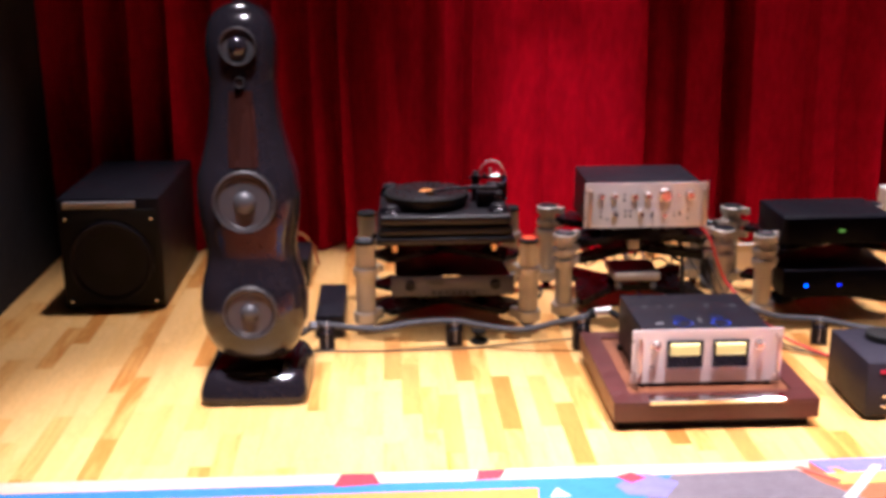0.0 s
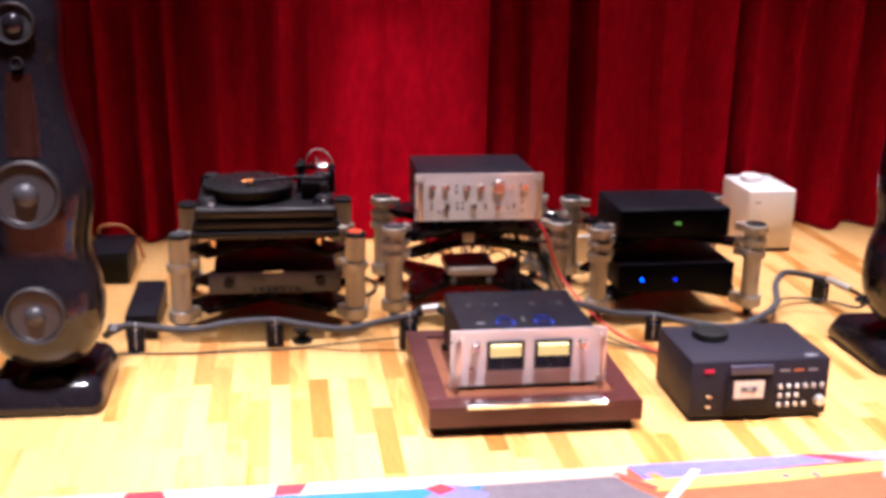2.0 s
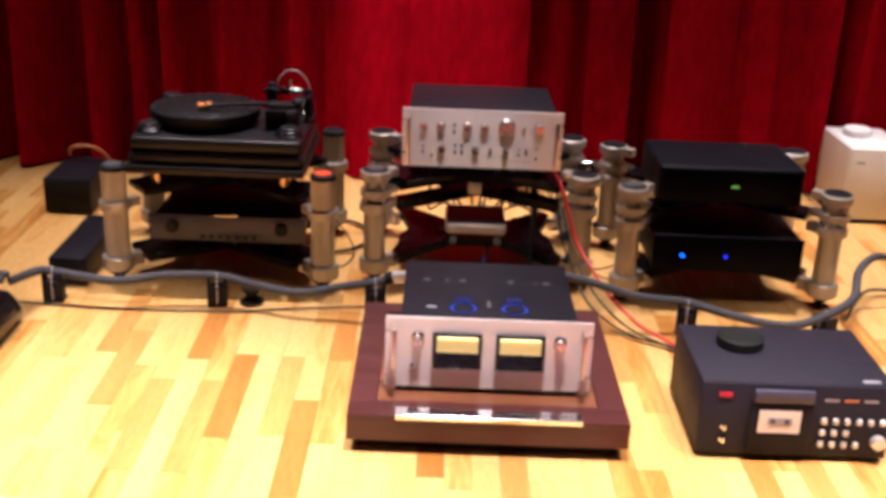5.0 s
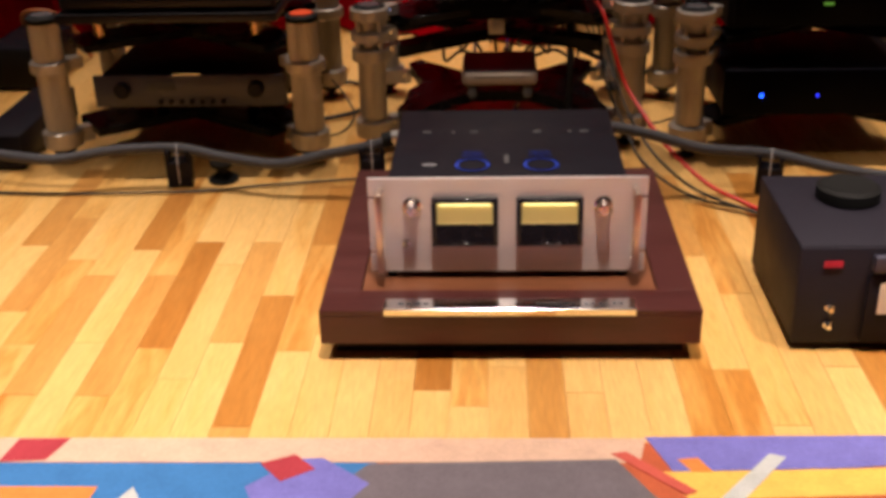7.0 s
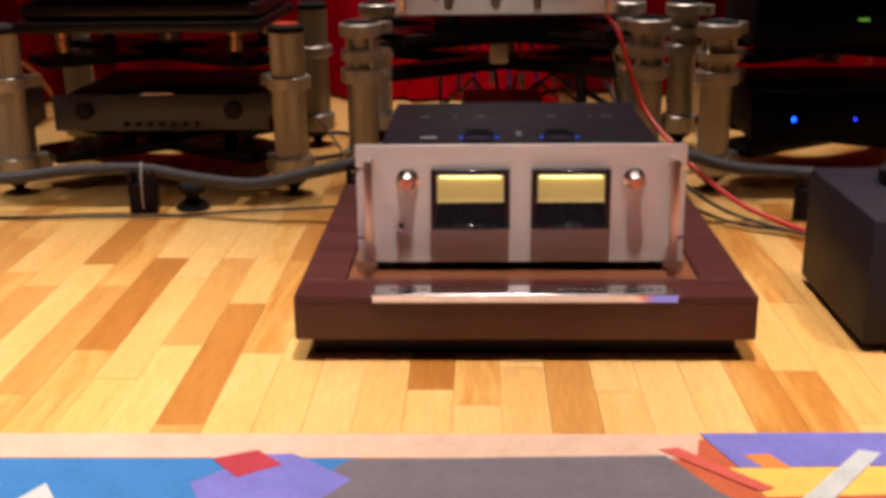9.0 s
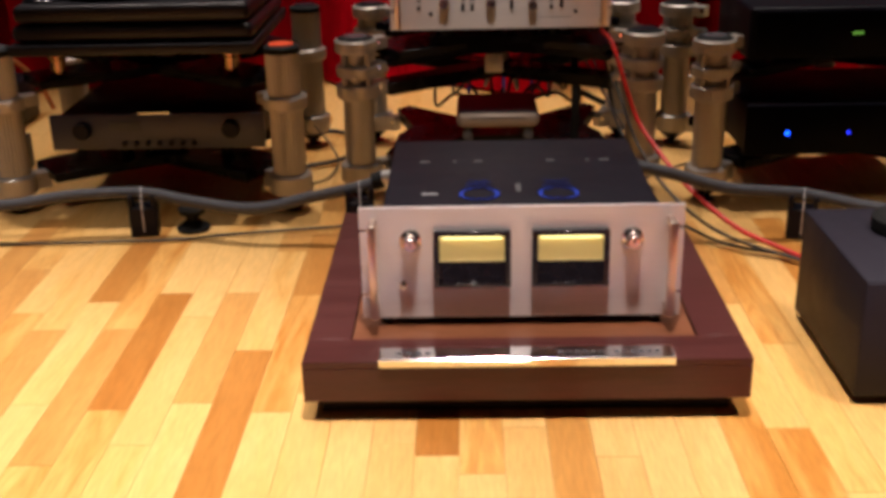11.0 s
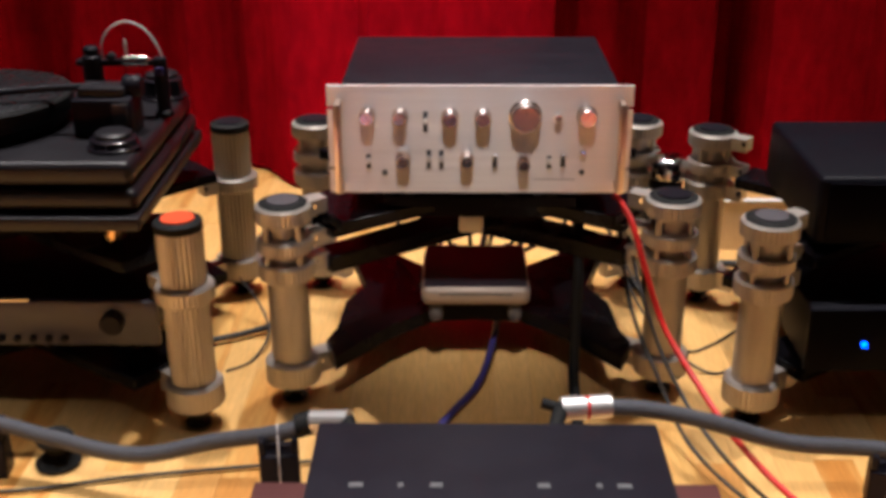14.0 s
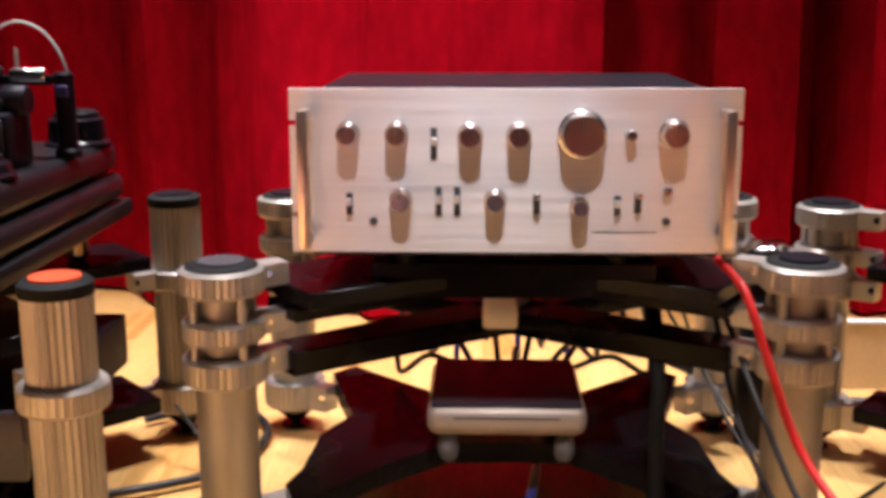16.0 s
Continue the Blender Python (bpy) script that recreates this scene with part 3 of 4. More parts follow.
def grab_bar(x, z0, z1):
    bm = box(x - 0.006, x + 0.006, -0.038, -0.030, z0, z1, 0.0025, 2)
    for z in (z0 + 0.007, z1 - 0.007):
        box(x - 0.005, x + 0.005, -0.031, -0.0002, z - 0.006, z + 0.006, 0.0015, 1, bm)
    return bm


# ---- power amplifier on its walnut plinth ----
plinth = thing("amplifier_plinth", 0.002, 0.185, 0, label="dark walnut amplifier plinth with recessed top and silver plaque", category="plinth")
part("sub_base", box(-0.302, 0.302, -0.285, 0.285, 0.0, 0.035, 0.003), M_BLACK, plinth)
part("body", box(-0.3225, 0.3225, -0.318, 0.318, 0.035, 0.0882, 0.0006, 1), M_WALNUT, plinth)
part("front_rail", box(-0.3225, 0.3225, -0.318, -0.243, 0.0884, 0.099, 0.0007, 1), M_WALNUT, plinth)
part("back_rail", box(-0.3225, 0.3225, 0.258, 0.318, 0.0884, 0.099, 0.0007, 1), M_WALNUT, plinth)
part("side_rail", box(-0.3225, -0.258, -0.243, 0.258, 0.0885, 0.099, 0.0007, 1), M_WALNUT, plinth)
part("side_rail", box(0.258, 0.3225, -0.243, 0.258, 0.0885, 0.099, 0.0007, 1), M_WALNUT, plinth)
part("inset_board", box(-0.257, 0.257, -0.242, 0.257, 0.0882, 0.0915), M_WALNUT_IN, plinth)
bar = bmesh.new()
ends = [[bar.verts.new((px, py, pz)) for py, pz in ((-0.283, 0.0992), (-0.283, 0.1035), (-0.3205, 0.1045), (-0.3225, 0.1030), (-0.3225, 0.0920), (-0.3182, 0.0920), (-0.3182, 0.0992))] for px in (-0.2115, 0.2115)]
bar.faces.new(ends[0]), bar.faces.new(ends[1])
for k in range(7):
    bar.faces.new((ends[0][k], ends[0][(k + 1) % 7], ends[1][(k + 1) % 7], ends[1][k]))
plaque = part("plaque", bar, M_PLAQUE, plinth, "polished silver plaque with engraved lettering, folded over the front edge")
for k in range(13):
    if k != 6:
        part("letter_bar", box(0.046 + k * 0.0115, 0.0535 + k * 0.0115, -0.306, -0.298, 0.1036, 0.1045), M_DARKPRINT, plaque)
for k in range(4):
    part("letter_bar", box(-0.188 + k * 0.014, -0.178 + k * 0.014, -0.306, -0.298, 0.1036, 0.1045), M_DARKPRINT, plaque)


def rack_panel(half, z0, z1, slots):
    """A rack faceplate 6.5 mm thick with open notches in both ends."""
    right = [(half, z0)]
    for sz in slots:
        right += [(half, sz - 0.003), (half - 0.011, sz - 0.003), (half - 0.011, sz + 0.003), (half, sz + 0.003)]
    right.append((half, z1))
    ring = right + [(-x, z) for x, z in reversed(right)]
    bm = bmesh.new()
    rows = [[bm.verts.new((x, y, z)) for x, z in ring] for y in (0.0, 0.0065)]
    bm.faces.new(rows[0]), bm.faces.new(rows[1])
    for k in range(len(ring)):
        bm.faces.new((rows[0][k], rows[0][(k + 1) % len(ring)], rows[1][(k + 1) % len(ring)], rows[1][k]))
    return bm


amp = thing("power_amplifier", 0, 0, 0.0917, label="vintage power amplifier with silver faceplate and two lit meters", category="amplifier")
part("chassis", box(-0.207, 0.207, 0.007, 0.375, 0.018, 0.188, 0.004), M_BLACK, amp)
part("front_panel", rack_panel(0.2415, 0.015, 0.193, (0.052, 0.157)), M_ALU, amp, "brushed silver rack faceplate")
def disc_ring(bm, cx, cy, profile, n=40):
    vs = [[bm.verts.new((cx + r * math.cos(2 * math.pi * i / n), cy + r * math.sin(2 * math.pi * i / n), z)) for i in range(n)] for r, z in profile]
    for a, b in zip(vs, vs[1:]):
        for i in range(n):
            bm.faces.new((a[i], a[(i + 1) % n], b[(i + 1) % n], b[i]))


for sx in (-1, 1):
    part("handle", grab_bar(sx * 0.2205, 0.028, 0.178), M_HANDLE, amp, "satin metal grab handle")
    k = part("level_knob", lathe([(0.0165, 0.0), (0.0165, 0.004), (0.012, 0.006), (0.011, 0.022), (0.009, 0.024)], 28, (sx * 0.1655, -0.0002, 0.142), "y"), M_KNOB, amp)
    part("knob_mark", box(sx * 0.1655 - 0.001, sx * 0.1655 + 0.001, -0.0262, -0.0242, 0.142, 0.150), M_DARKPRINT, k)
    for sy in (0.022, 0.34):
        part("foot", lathe([(0.010, 0), (0.012, 0.0178)], 16, (sx * 0.206, sy, 0)), M_RUBBER, amp)
    mx = sx * 0.0735
    bez = bmesh.new()
    x0, x1, z0, z1 = mx - 0.0578, mx + 0.0578, 0.0685, 0.1585
    for q in ((x0, x0 + 0.009, z0, z1), (x1 - 0.009, x1, z0, z1)):
        box(q[0], q[1], -0.013, -0.0002, q[2], q[3], 0.0015, 1, bez)
    box(x0 + 0.009, x1 - 0.009, -0.013, -0.0002, z1 - 0.008, z1, 0.0015, 1, bez)
    box(x0 + 0.009, x1 - 0.009, -0.013, -0.0002, z0, z0 + 0.007, 0.0015, 1, bez)
    meter = part("level_meter", bez, M_GLOSS, amp, "black framed level meter with glowing yellow scale")
    part("scale", box(x0 + 0.009, x1 - 0.009, -0.004, -0.0004, 0.108, z1 - 0.008), M_METER, meter, "glowing yellow scale")
    part("meter_lamp", box(x0 + 0.013, x1 - 0.013, -0.0095, -0.0045, z1 - 0.0125, z1 - 0.0085), M_METERLAMP, meter, "thin glowing yellow lamp above the scale")
    low = bmesh.new()
    ys, zs = (-0.0118, -0.0042, -0.0004, -0.0004), (z0 + 0.007, 0.108, 0.108, z0 + 0.007)
    va = [low.verts.new((x0 + 0.009, yy, zz)) for yy, zz in zip(ys, zs)]
    vb = [low.verts.new((x1 - 0.009, yy, zz)) for yy, zz in zip(ys, zs)]
    low.faces.new(va), low.faces.new(vb)
    for i in range(4):
        low.faces.new((va[i], va[(i + 1) % 4], vb[(i + 1) % 4], vb[i]))
    part("lower_cover", low, M_GLOSS, meter)
    ring = bmesh.new()
    disc_ring(ring, sx * 0.061, 0.074, ((0.031, 0.188), (0.0305, 0.1886), (0.0265, 0.1886), (0.026, 0.188)))
    printed = part("printed_ring", ring, M_BLUE, amp, "blue ring between two raised rims on the lid")
    # rims added to hide the blue ring from low viewpoints
    lips = bmesh.new()
    for r in (0.0325, 0.0255):
        disc_ring(lips, sx * 0.061, 0.074, ((r, 0.188), (r - 0.0004, 0.1900), (r - 0.0008, 0.1900), (r - 0.0012, 0.188)))
    part("raised_rim", lips, M_BLACK, printed)
    for i, wd in enumerate((0.022, 0.015, 0.020)):
        line = part("printed_line", box(sx * 0.061 - wd, sx * 0.061 + wd, 0.117 + i * 0.009, 0.1205 + i * 0.009, 0.188, 0.1884), M_BLUE, amp)
        # rib added to hide the blue line from low viewpoints
        part("raised_rib", box(sx * 0.061 - wd, sx * 0.061 + wd, 0.1155 + i * 0.009, 0.1167 + i * 0.009, 0.188, 0.1894), M_BLACK, line)
    for i, wd in ((0.060, 0.007), (0.100 if sx < 0 else 0.122, 0.003), (0.150, 0.008)):
        part("printed_mark", box(sx * i - wd, sx * i + wd, 0.240, 0.248, 0.188, 0.1892), M_FAINT, amp)
part("lid_badge", box(-0.004, 0.004, 0.082, 0.120, 0.188, 0.1892), M_FAINT, amp)
part("lid_mark", box(-0.150, -0.125, 0.072, 0.079, 0.188, 0.1892), M_PRINT, amp)
part("power_switch", lathe([(0.006, 0), (0.006, 0.004), (0.003, 0.006), (0.0025, 0.016)], 16, (-0.178, -0.0002, 0.070), "y"), M_CHROME, amp)

# ---- preamplifier ----
pre = thing("preamplifier", -0.003, 0.905, 0.3595, label="vintage preamplifier with silver faceplate full of knobs and switches", category="preamplifier")
P0 = 0.3595
part("chassis", box(-0.222, 0.222, 0.007, 0.370, 0.016, 0.194, 0.004), M_BLACK, pre)
part("front_panel", rack_panel(0.2415, 0.0215, 0.1995, (0.062, 0.163)), M_ALU, pre, "brushed silver rack faceplate")
for sx in (-1, 1):
    part("handle", grab_bar(sx * 0.2225, 0.032, 0.180), M_HANDLE, pre, "satin metal grab handle")
    for sy in (0.05, 0.33):
        part("foot", lathe([(0.013, 0.0), (0.014, 0.0165)], 16, (sx * 0.12, sy, 0)), M_RUBBER, pre)


def panel_knob(x, z, r, deep, name="knob"):
    at = (x, -0.0002, z)
    k = part(name, lathe([(r, 0), (r, deep * 0.3), (r * 0.92, deep * 0.36), (r * 0.88, deep), (r * 0.80, deep + 0.002)], 36, at, "y"), M_KNOB, pre)
    part("knob_pointer", box(x - 0.0007, x + 0.0007, -deep - 0.0032, -deep - 0.002, z + r * 0.2, z + r * 0.75), M_DARKPRINT, k)
    return k


DZ = -P0 + 0.0035
for x, z, r, d in ((-0.178, 0.508, 0.0125, 0.022), (-0.126, 0.508, 0.0125, 0.022), (-0.047, 0.506, 0.0135, 0.022), (0.005, 0.506, 0.0135, 0.022),
                   (0.072, 0.508, 0.026, 0.024), (0.169, 0.508, 0.016, 0.022), (-0.122, 0.436, 0.0125, 0.020), (-0.020, 0.436, 0.0115, 0.020), (0.071, 0.430, 0.0105, 0.020)):
    panel_knob(x, z + DZ, r, d, "volume_knob" if r > 0.02 else "knob")
part("mode_button", lathe([(0.006, 0), (0.006, 0.012), (0.005, 0.014)], 18, (0.124, -0.0002, 0.507 + DZ), "y"), M_CHROME, pre)
for x, z, h in ((-0.086, 0.497, 0.017), (-0.178, 0.431, 0.012), (-0.081, 0.434, 0.016), (-0.061, 0.434, 0.016), (0.112, 0.430, 0.011)):
    s = part("slide_switch", box(x - 0.0035, x + 0.0035, -0.0015, -0.0002, z + DZ - h, z + DZ + h, 0.0005, 1), M_DARKPRINT, pre)
    part("slider", box(x - 0.003, x + 0.003, -0.011, -0.0016, z + DZ - 0.001, z + DZ + 0.007, 0.0008, 1), M_SILVERBTN, s)
for x, z in ((0.025, 0.434), (0.134, 0.435)):
    s = part("rocker_switch", box(x - 0.004, x + 0.004, -0.002, -0.0002, z + DZ - 0.013, z + DZ + 0.009, 0.0005, 1), M_DARKPRINT, pre)
    part("lever", box(x - 0.0035, x + 0.0035, -0.016, -0.0021, z + DZ + 0.005, z + DZ + 0.011, 0.001, 1), M_CHROME, s)
for x, z in ((-0.152, 0.412), (0.165, 0.413)):
    part("jack_socket", lathe([(0.0045, 0), (0.0045, 0.002), (0.003, 0.0022)], 16, (x, -0.0002, z + DZ), "y"), M_DARKPRINT, pre)
part("pilot_lamp", lathe([(0.005, 0), (0.005, 0.006), (0.003, 0.008)], 16, (0.165, -0.0002, 0.446 + DZ), "y"), M_CHROME, pre)
part("printed_line", box(0.085, 0.155, -0.0008, -0.0002, 0.4005 + DZ, 0.4013 + DZ), M_DARKPRINT, pre)

# ---- small computer on the lower tier ----
mini = thing("mini_computer", -0.005, 1.09, 0.0935, label="small flat silver computer with dark glossy lid", category="computer")
part("case", box(-0.098, 0.098, -0.098, 0.098, 0.036, 0.074, 0.014, 4), M_MINI, mini)
part("lid", box(-0.092, 0.092, -0.092, 0.092, 0.0735, 0.0752, 0.0008, 1), M_LID, mini, "dark glossy lid")
part("disc_slot", box(-0.065, 0.065, -0.0985, -0.0978, 0.060, 0.062), M_DARKPRINT, mini)
for sx in (-0.072, 0.072):
    for sy in (-0.075, 0.075):
        part("foot", lathe([(0.010, 0.0), (0.014, 0.008), (0.014, 0.022), (0.010, 0.0355)], 18, (sx, sy, 0)), M_GREYCAP, mini, "smoked grey round foot")

# ---- turntable ----
tt = thing("turntable", -0.790, 1.015, 0.360, label="black layered turntable with record and tonearm on a metal rack", category="turntable")
part("base_plate", box(-0.265, 0.262, -0.231, 0.228, 0.0, 0.022, 0.003, 2), M_SATIN, tt, "square-edged black base board")
for z0, z1, q in ((0.026, 0.061, 0.0), (0.065, 0.104, 0.006)):
    part("plinth_layer", box(-0.258 + q, 0.258 - q, -0.214 + q, 0.216 - q, z0, z1, 0.013, 4), M_SATIN, tt)
for sx in (-0.2, 0.2):
    for sy in (-0.16, 0.16):
        part("spacer", lathe([(0.034, 0.0215), (0.034, 0.095)], 20, (sx, sy, 0)), M_RUBBER, tt)
for px, py, top in ((0.208, -0.130, 0.016), (-0.21, -0.130, 0.016), (0.213, 0.168, 0.034), (-0.21, 0.168, 0.034)):
    pod = part("corner_pod", lathe([(0.043, 0.104), (0.043, 0.108), (0.039, 0.111), (0.037, 0.104 + top), (0.033, 0.107 + top)], 32, (px, py, 0)), M_GLOSS, tt)
    part("pod_cap", lathe([(0.029, 0.107 + top), (0.029, 0.113 + top), (0.024, 0.116 + top), (0.008, 0.117 + top)], 28, (px, py, 0)), M_SATIN, pod)
PX, PY = -0.066, -0.005
platter = part("platter", lathe([(0.150, 0.105), (0.153, 0.108), (0.153, 0.122), (0.163, 0.126), (0.166, 0.130), (0.166, 0.153), (0.163, 0.1565)], 72, (PX, PY, 0)), M_RUBBER, tt)
part("record", lathe([(0.156, 0.1566), (0.157, 0.158), (0.155, 0.1592), (0.052, 0.1588), (0.050, 0.1594), (0.002, 0.1594)], 72, (PX, PY, 0)), M_VINYL, platter, "black vinyl record")
part("record_label", lathe([(0.026, 0.1595), (0.026, 0.1602)], 32, (PX, PY, 0)), M_LABEL, platter, "orange record label")
part("spindle", lathe([(0.0035, 0.1602), (0.0035, 0.168), (0.002, 0.170)], 12, (PX, PY, 0)), M_CHROME, platter)
arm = part("tonearm_block", box(0.128, 0.226, -0.084, -0.010, 0.1042, 0.168, 0.006, 2), M_BLACK, tt)
part("bearing_yoke", box(0.138, 0.214, -0.072, -0.022, 0.1685, 0.184, 0.004, 2), M_SATIN, arm)
part("bearing_plate", box(0.196, 0.222, -0.088, -0.0845, 0.128, 0.162, 0.001, 1), M_RING, arm, "small grey metal bearing plate")
part("arm_tube", tube([(0.172, -0.046, 0.181), (0.09, -0.056, 0.180), (0.0, -0.073, 0.176), (-0.050, -0.084, 0.173)], 0.0062, 10, 5), M_BLACK, arm)
part("headshell", box(-0.070, -0.040, -0.097, -0.070, 0.1605, 0.174, 0.002), M_BRASS, arm, "tan cartridge in the headshell")
part("counterweight", lathe([(0.015, 0.0), (0.018, 0.004), (0.018, 0.026), (0.015, 0.03)], 24, (0.206, -0.040, 0.1800), "x"), M_BLACK, arm)
gantry = part("gantry_bar", box(0.104, 0.256, 0.037, 0.053, 0.192, 0.203, 0.003), M_BLACK, tt)
for px, r, top in ((0.131, 0.017, 0.208), (0.246, 0.012, 0.204)):
    part("pillar", lathe([(r * 1.35, 0.104), (r * 1.35, 0.112), (r, 0.115), (r, top), (r * 0.8, top + 0.003)], 22, (px, 0.045, 0)), M_BLACK, gantry)
part("pillar_knob", lathe([(0.010, 0.211), (0.013, 0.213), (0.013, 0.222), (0.010, 0.225)], 20, (0.131, 0.045, 0)), M_BLACK, gantry)
part("gantry_sleeve", lathe([(0.0075, 0.0), (0.0085, 0.003), (0.0085, 0.040), (0.0075, 0.043)], 16, (0.186, 0.034, 0.2045), "x"), M_KNOB, gantry, "short bright metal sleeve")
part("thrust_screw", lathe([(0.007, 0.0), (0.007, 0.012), (0.004, 0.014)], 14, (0.166, 0.046, 0.209), "y"), M_RING, gantry)
part("signal_loop", tube([(0.148, 0.045, 0.200), (0.151, 0.045, 0.232), (0.170, 0.045, 0.258), (0.198, 0.045, 0.267), (0.228, 0.045, 0.252), (0.247, 0.045, 0.220), (0.252, 0.045, 0.190)], 0.0016, 8, 6), M_WIRE_WHITE, gantry, "thin pale looped wire")
part("adjuster_pin", lathe([(0.0025, 0.20), (0.0025, 0.236)], 8, (0.190, 0.045, 0)), M_WIRE_WHITE, gantry)
part("lead_clip", box(0.240, 0.254, 0.030, 0.0375, 0.178, 0.192, 0.001, 1), M_WIRE_BLUE, gantry, "violet lead clip")

for bx, by in ((-0.985, 0.880), (-0.598, 0.880), (-0.985, 1.205), (-0.598, 1.205)):
    cone = tagged(part("isolation_foot", lathe([(0.011, 0.0), (0.017, 0.007), (0.017, 0.034), (0.021, 0.038), (0.021, 0.058)], 22), M_BRASS), "brass isolation cone under the turntable", "isolation foot", "brass cones")
    cone.matrix_basis = pose(bx, by, 0.3015)

phono = thing("phono_preamplifier", -0.764, 0.826, 0.100, label="dark grey-blue phono preamplifier with knobs and small display", category="preamplifier")
part("chassis", box(-0.222, 0.222, 0.008, 0.40, 0.045, 0.118, 0.004), M_BLACK, phono)
ph = part("front_panel", box(-0.238, 0.238, -0.006, 0.007, 0.042, 0.122, 0.003), M_GREYBLUE, phono)
part("display_window", box(-0.105, -0.035, -0.0085, -0.0062, 0.085, 0.108, 0.002), M_DARKPRINT, ph)
for kx, kr in ((0.165, 0.019), (-0.165, 0.019)):
    part("knob", lathe([(kr, 0), (kr, 0.016), (kr * 0.85, 0.019)], 28, (kx, -0.0065, 0.088), "y"), M_BLACK, phono)
for k in range(7):
    part("button", lathe([(0.006, 0), (0.006, 0.006), (0.004, 0.008)], 14, (-0.075 + k * 0.026, -0.0065, 0.056), "y"), M_BLACK, phono)
part("badge", box(-0.040, 0.030, -0.004, 0.010, 0.1222, 0.1240), M_CHROME, phono)
for sx in (-0.12, 0.12):
    for sy in (0.14, 0.34):
        part("foot", lathe([(0.016, -0.0085), (0.016, 0.0455)], 16, (sx, sy, 0)), M_BLACK, phono)

# ---- components on the other rack ----
top_unit = thing("disc_player", 0.753, 0.858, 0.296, label="black disc player with rounded lid and small green display", category="disc player")
part("case", box(-0.220, 0.220, 0.0, 0.31, 0.012, 0.128, 0.010, 3), M_DISC, top_unit)
part("front_panel", box(-0.205, 0.205, -0.006, -0.0005, 0.02, 0.120, 0.003), M_FRONT, top_unit)
part("display", box(-0.001, 0.022, -0.0075, -0.0062, 0.069, 0.075), M_GREEN, top_unit, "small glowing green display")
for sx in (-0.18, 0.18):
    for sy in (0.05, 0.27):
        part("foot", lathe([(0.018, 0.0), (0.02, 0.0125)], 16, (sx, sy, 0)), M_RUBBER, top_unit)
low_unit = thing("processor", 0.752, 0.805, 0.0945, label="glossy black processor box with two blue lights on the rack", category="audio component")
part("case", box(-0.225, 0.225, 0.0, 0.36, 0.022, 0.128, 0.006, 2), M_DISC, low_unit)
part("front_panel", box(-0.228, 0.228, -0.012, -0.0005, 0.020, 0.131, 0.003), M_FRONT, low_unit)
part("power_light", lathe([(0.0045, 0), (0.0045, 0.002), (0.003, 0.003)], 12, (-0.137, -0.012, 0.070), "y"), M_LED, low_unit, "bright blue light")
part("status_light", lathe([(0.0035, 0), (0.0035, 0.002), (0.002, 0.003)], 12, (-0.006, -0.012, 0.070), "y"), M_LED_DIM, low_unit, "dim blue light")
for sx in (-0.145, 0.145):
    for sy in (0.08, 0.30):
        part("foot", lathe([(0.014, 0.0), (0.016, 0.0225)], 16, (sx, sy, 0)), M_RUBBER, low_unit)

# ---- cassette deck ----
deck = thing("cassette_deck", 0.706, -0.098, 0, label="charcoal cassette deck with silver buttons and a cassette inside", category="cassette deck")
part("case", box(-0.2215, 0.2215, 0.006, 0.315, 0.012, 0.198, 0.006), M_DECK, deck)
dface = part("front_panel", box(-0.2215, 0.2215, 0.0, 0.0055, 0.014, 0.196, 0.002), M_DECK, deck)
part("counter_display", box(-0.182, -0.152, -0.003, -0.0005, 0.162, 0.173), M_REDLED, dface, "small glowing red counter")
door = part("cassette_door", box(-0.108, 0.035, -0.010, -0.0005, 0.022, 0.150, 0.003), M_BLACK, deck)
part("door_lip", box(-0.104, 0.032, -0.016, -0.0005, 0.156, 0.186, 0.003), M_GREYBLUE, deck, "grey-blue sloping door lip")
cas = part("cassette", box(-0.088, 0.008, -0.0125, -0.0102, 0.078, 0.136, 0.0008, 1), M_PAPER, door, "cream cassette seen in the window")
part("hub_window", box(-0.068, -0.012, -0.0137, -0.0126, 0.100, 0.118), M_PRINT, cas)
for hx in (-0.056, -0.024):
    part("hub_hole", lathe([(0.006, 0), (0.006, 0.001)], 14, (hx, -0.0138, 0.109), "y"), M_DARKPRINT, cas)
for bz in (0.088, 0.055):
    part("toggle", lathe([(0.007, 0), (0.007, 0.006), (0.004, 0.008), (0.004, 0.018)], 14, (-0.165, -0.0004, bz), "y"), M_CHROME, deck)
for row, (bz, cnt) in enumerate(((0.110, 6), (0.080, 3), (0.050, 4))):
    for k in range(cnt):
        part("button", box(0.058 + k * 0.027, 0.070 + k * 0.027, -0.010, -0.0004, bz - 0.007, bz + 0.007, 0.002, 1), M_SILVERBTN, deck)
part("record_knob", lathe([(0.017, 0), (0.017, 0.014), (0.014, 0.017)], 28, (0.196, -0.0004, 0.060), "y"), M_SILVERBTN, deck)
for k in range(3):
    part("lettering_bar", box(0.060 + k * 0.045, 0.092 + k * 0.045, -0.0012, -0.0004, 0.158, 0.164), M_WIRE_ORANGE if k == 1 else M_PRINT, deck)
part("lid_mark", box(0.150, 0.190, 0.020, 0.032, 0.1982, 0.1988), M_PRINT, deck)
for sx in (-0.19, 0.19):
    for sy in (0.04, 0.28):
        part("foot", lathe([(0.014, 0.0), (0.015, 0.0125)], 14, (sx, sy, 0)), M_RUBBER, deck)
dish = tagged(part("round_weight", lathe([(0.050, 0.0), (0.056, 0.004), (0.056, 0.022), (0.048, 0.027), (0.030, 0.025), (0.010, 0.024)], 36), M_RUBBER), "round black rubber weight lying on the cassette deck", "weight")
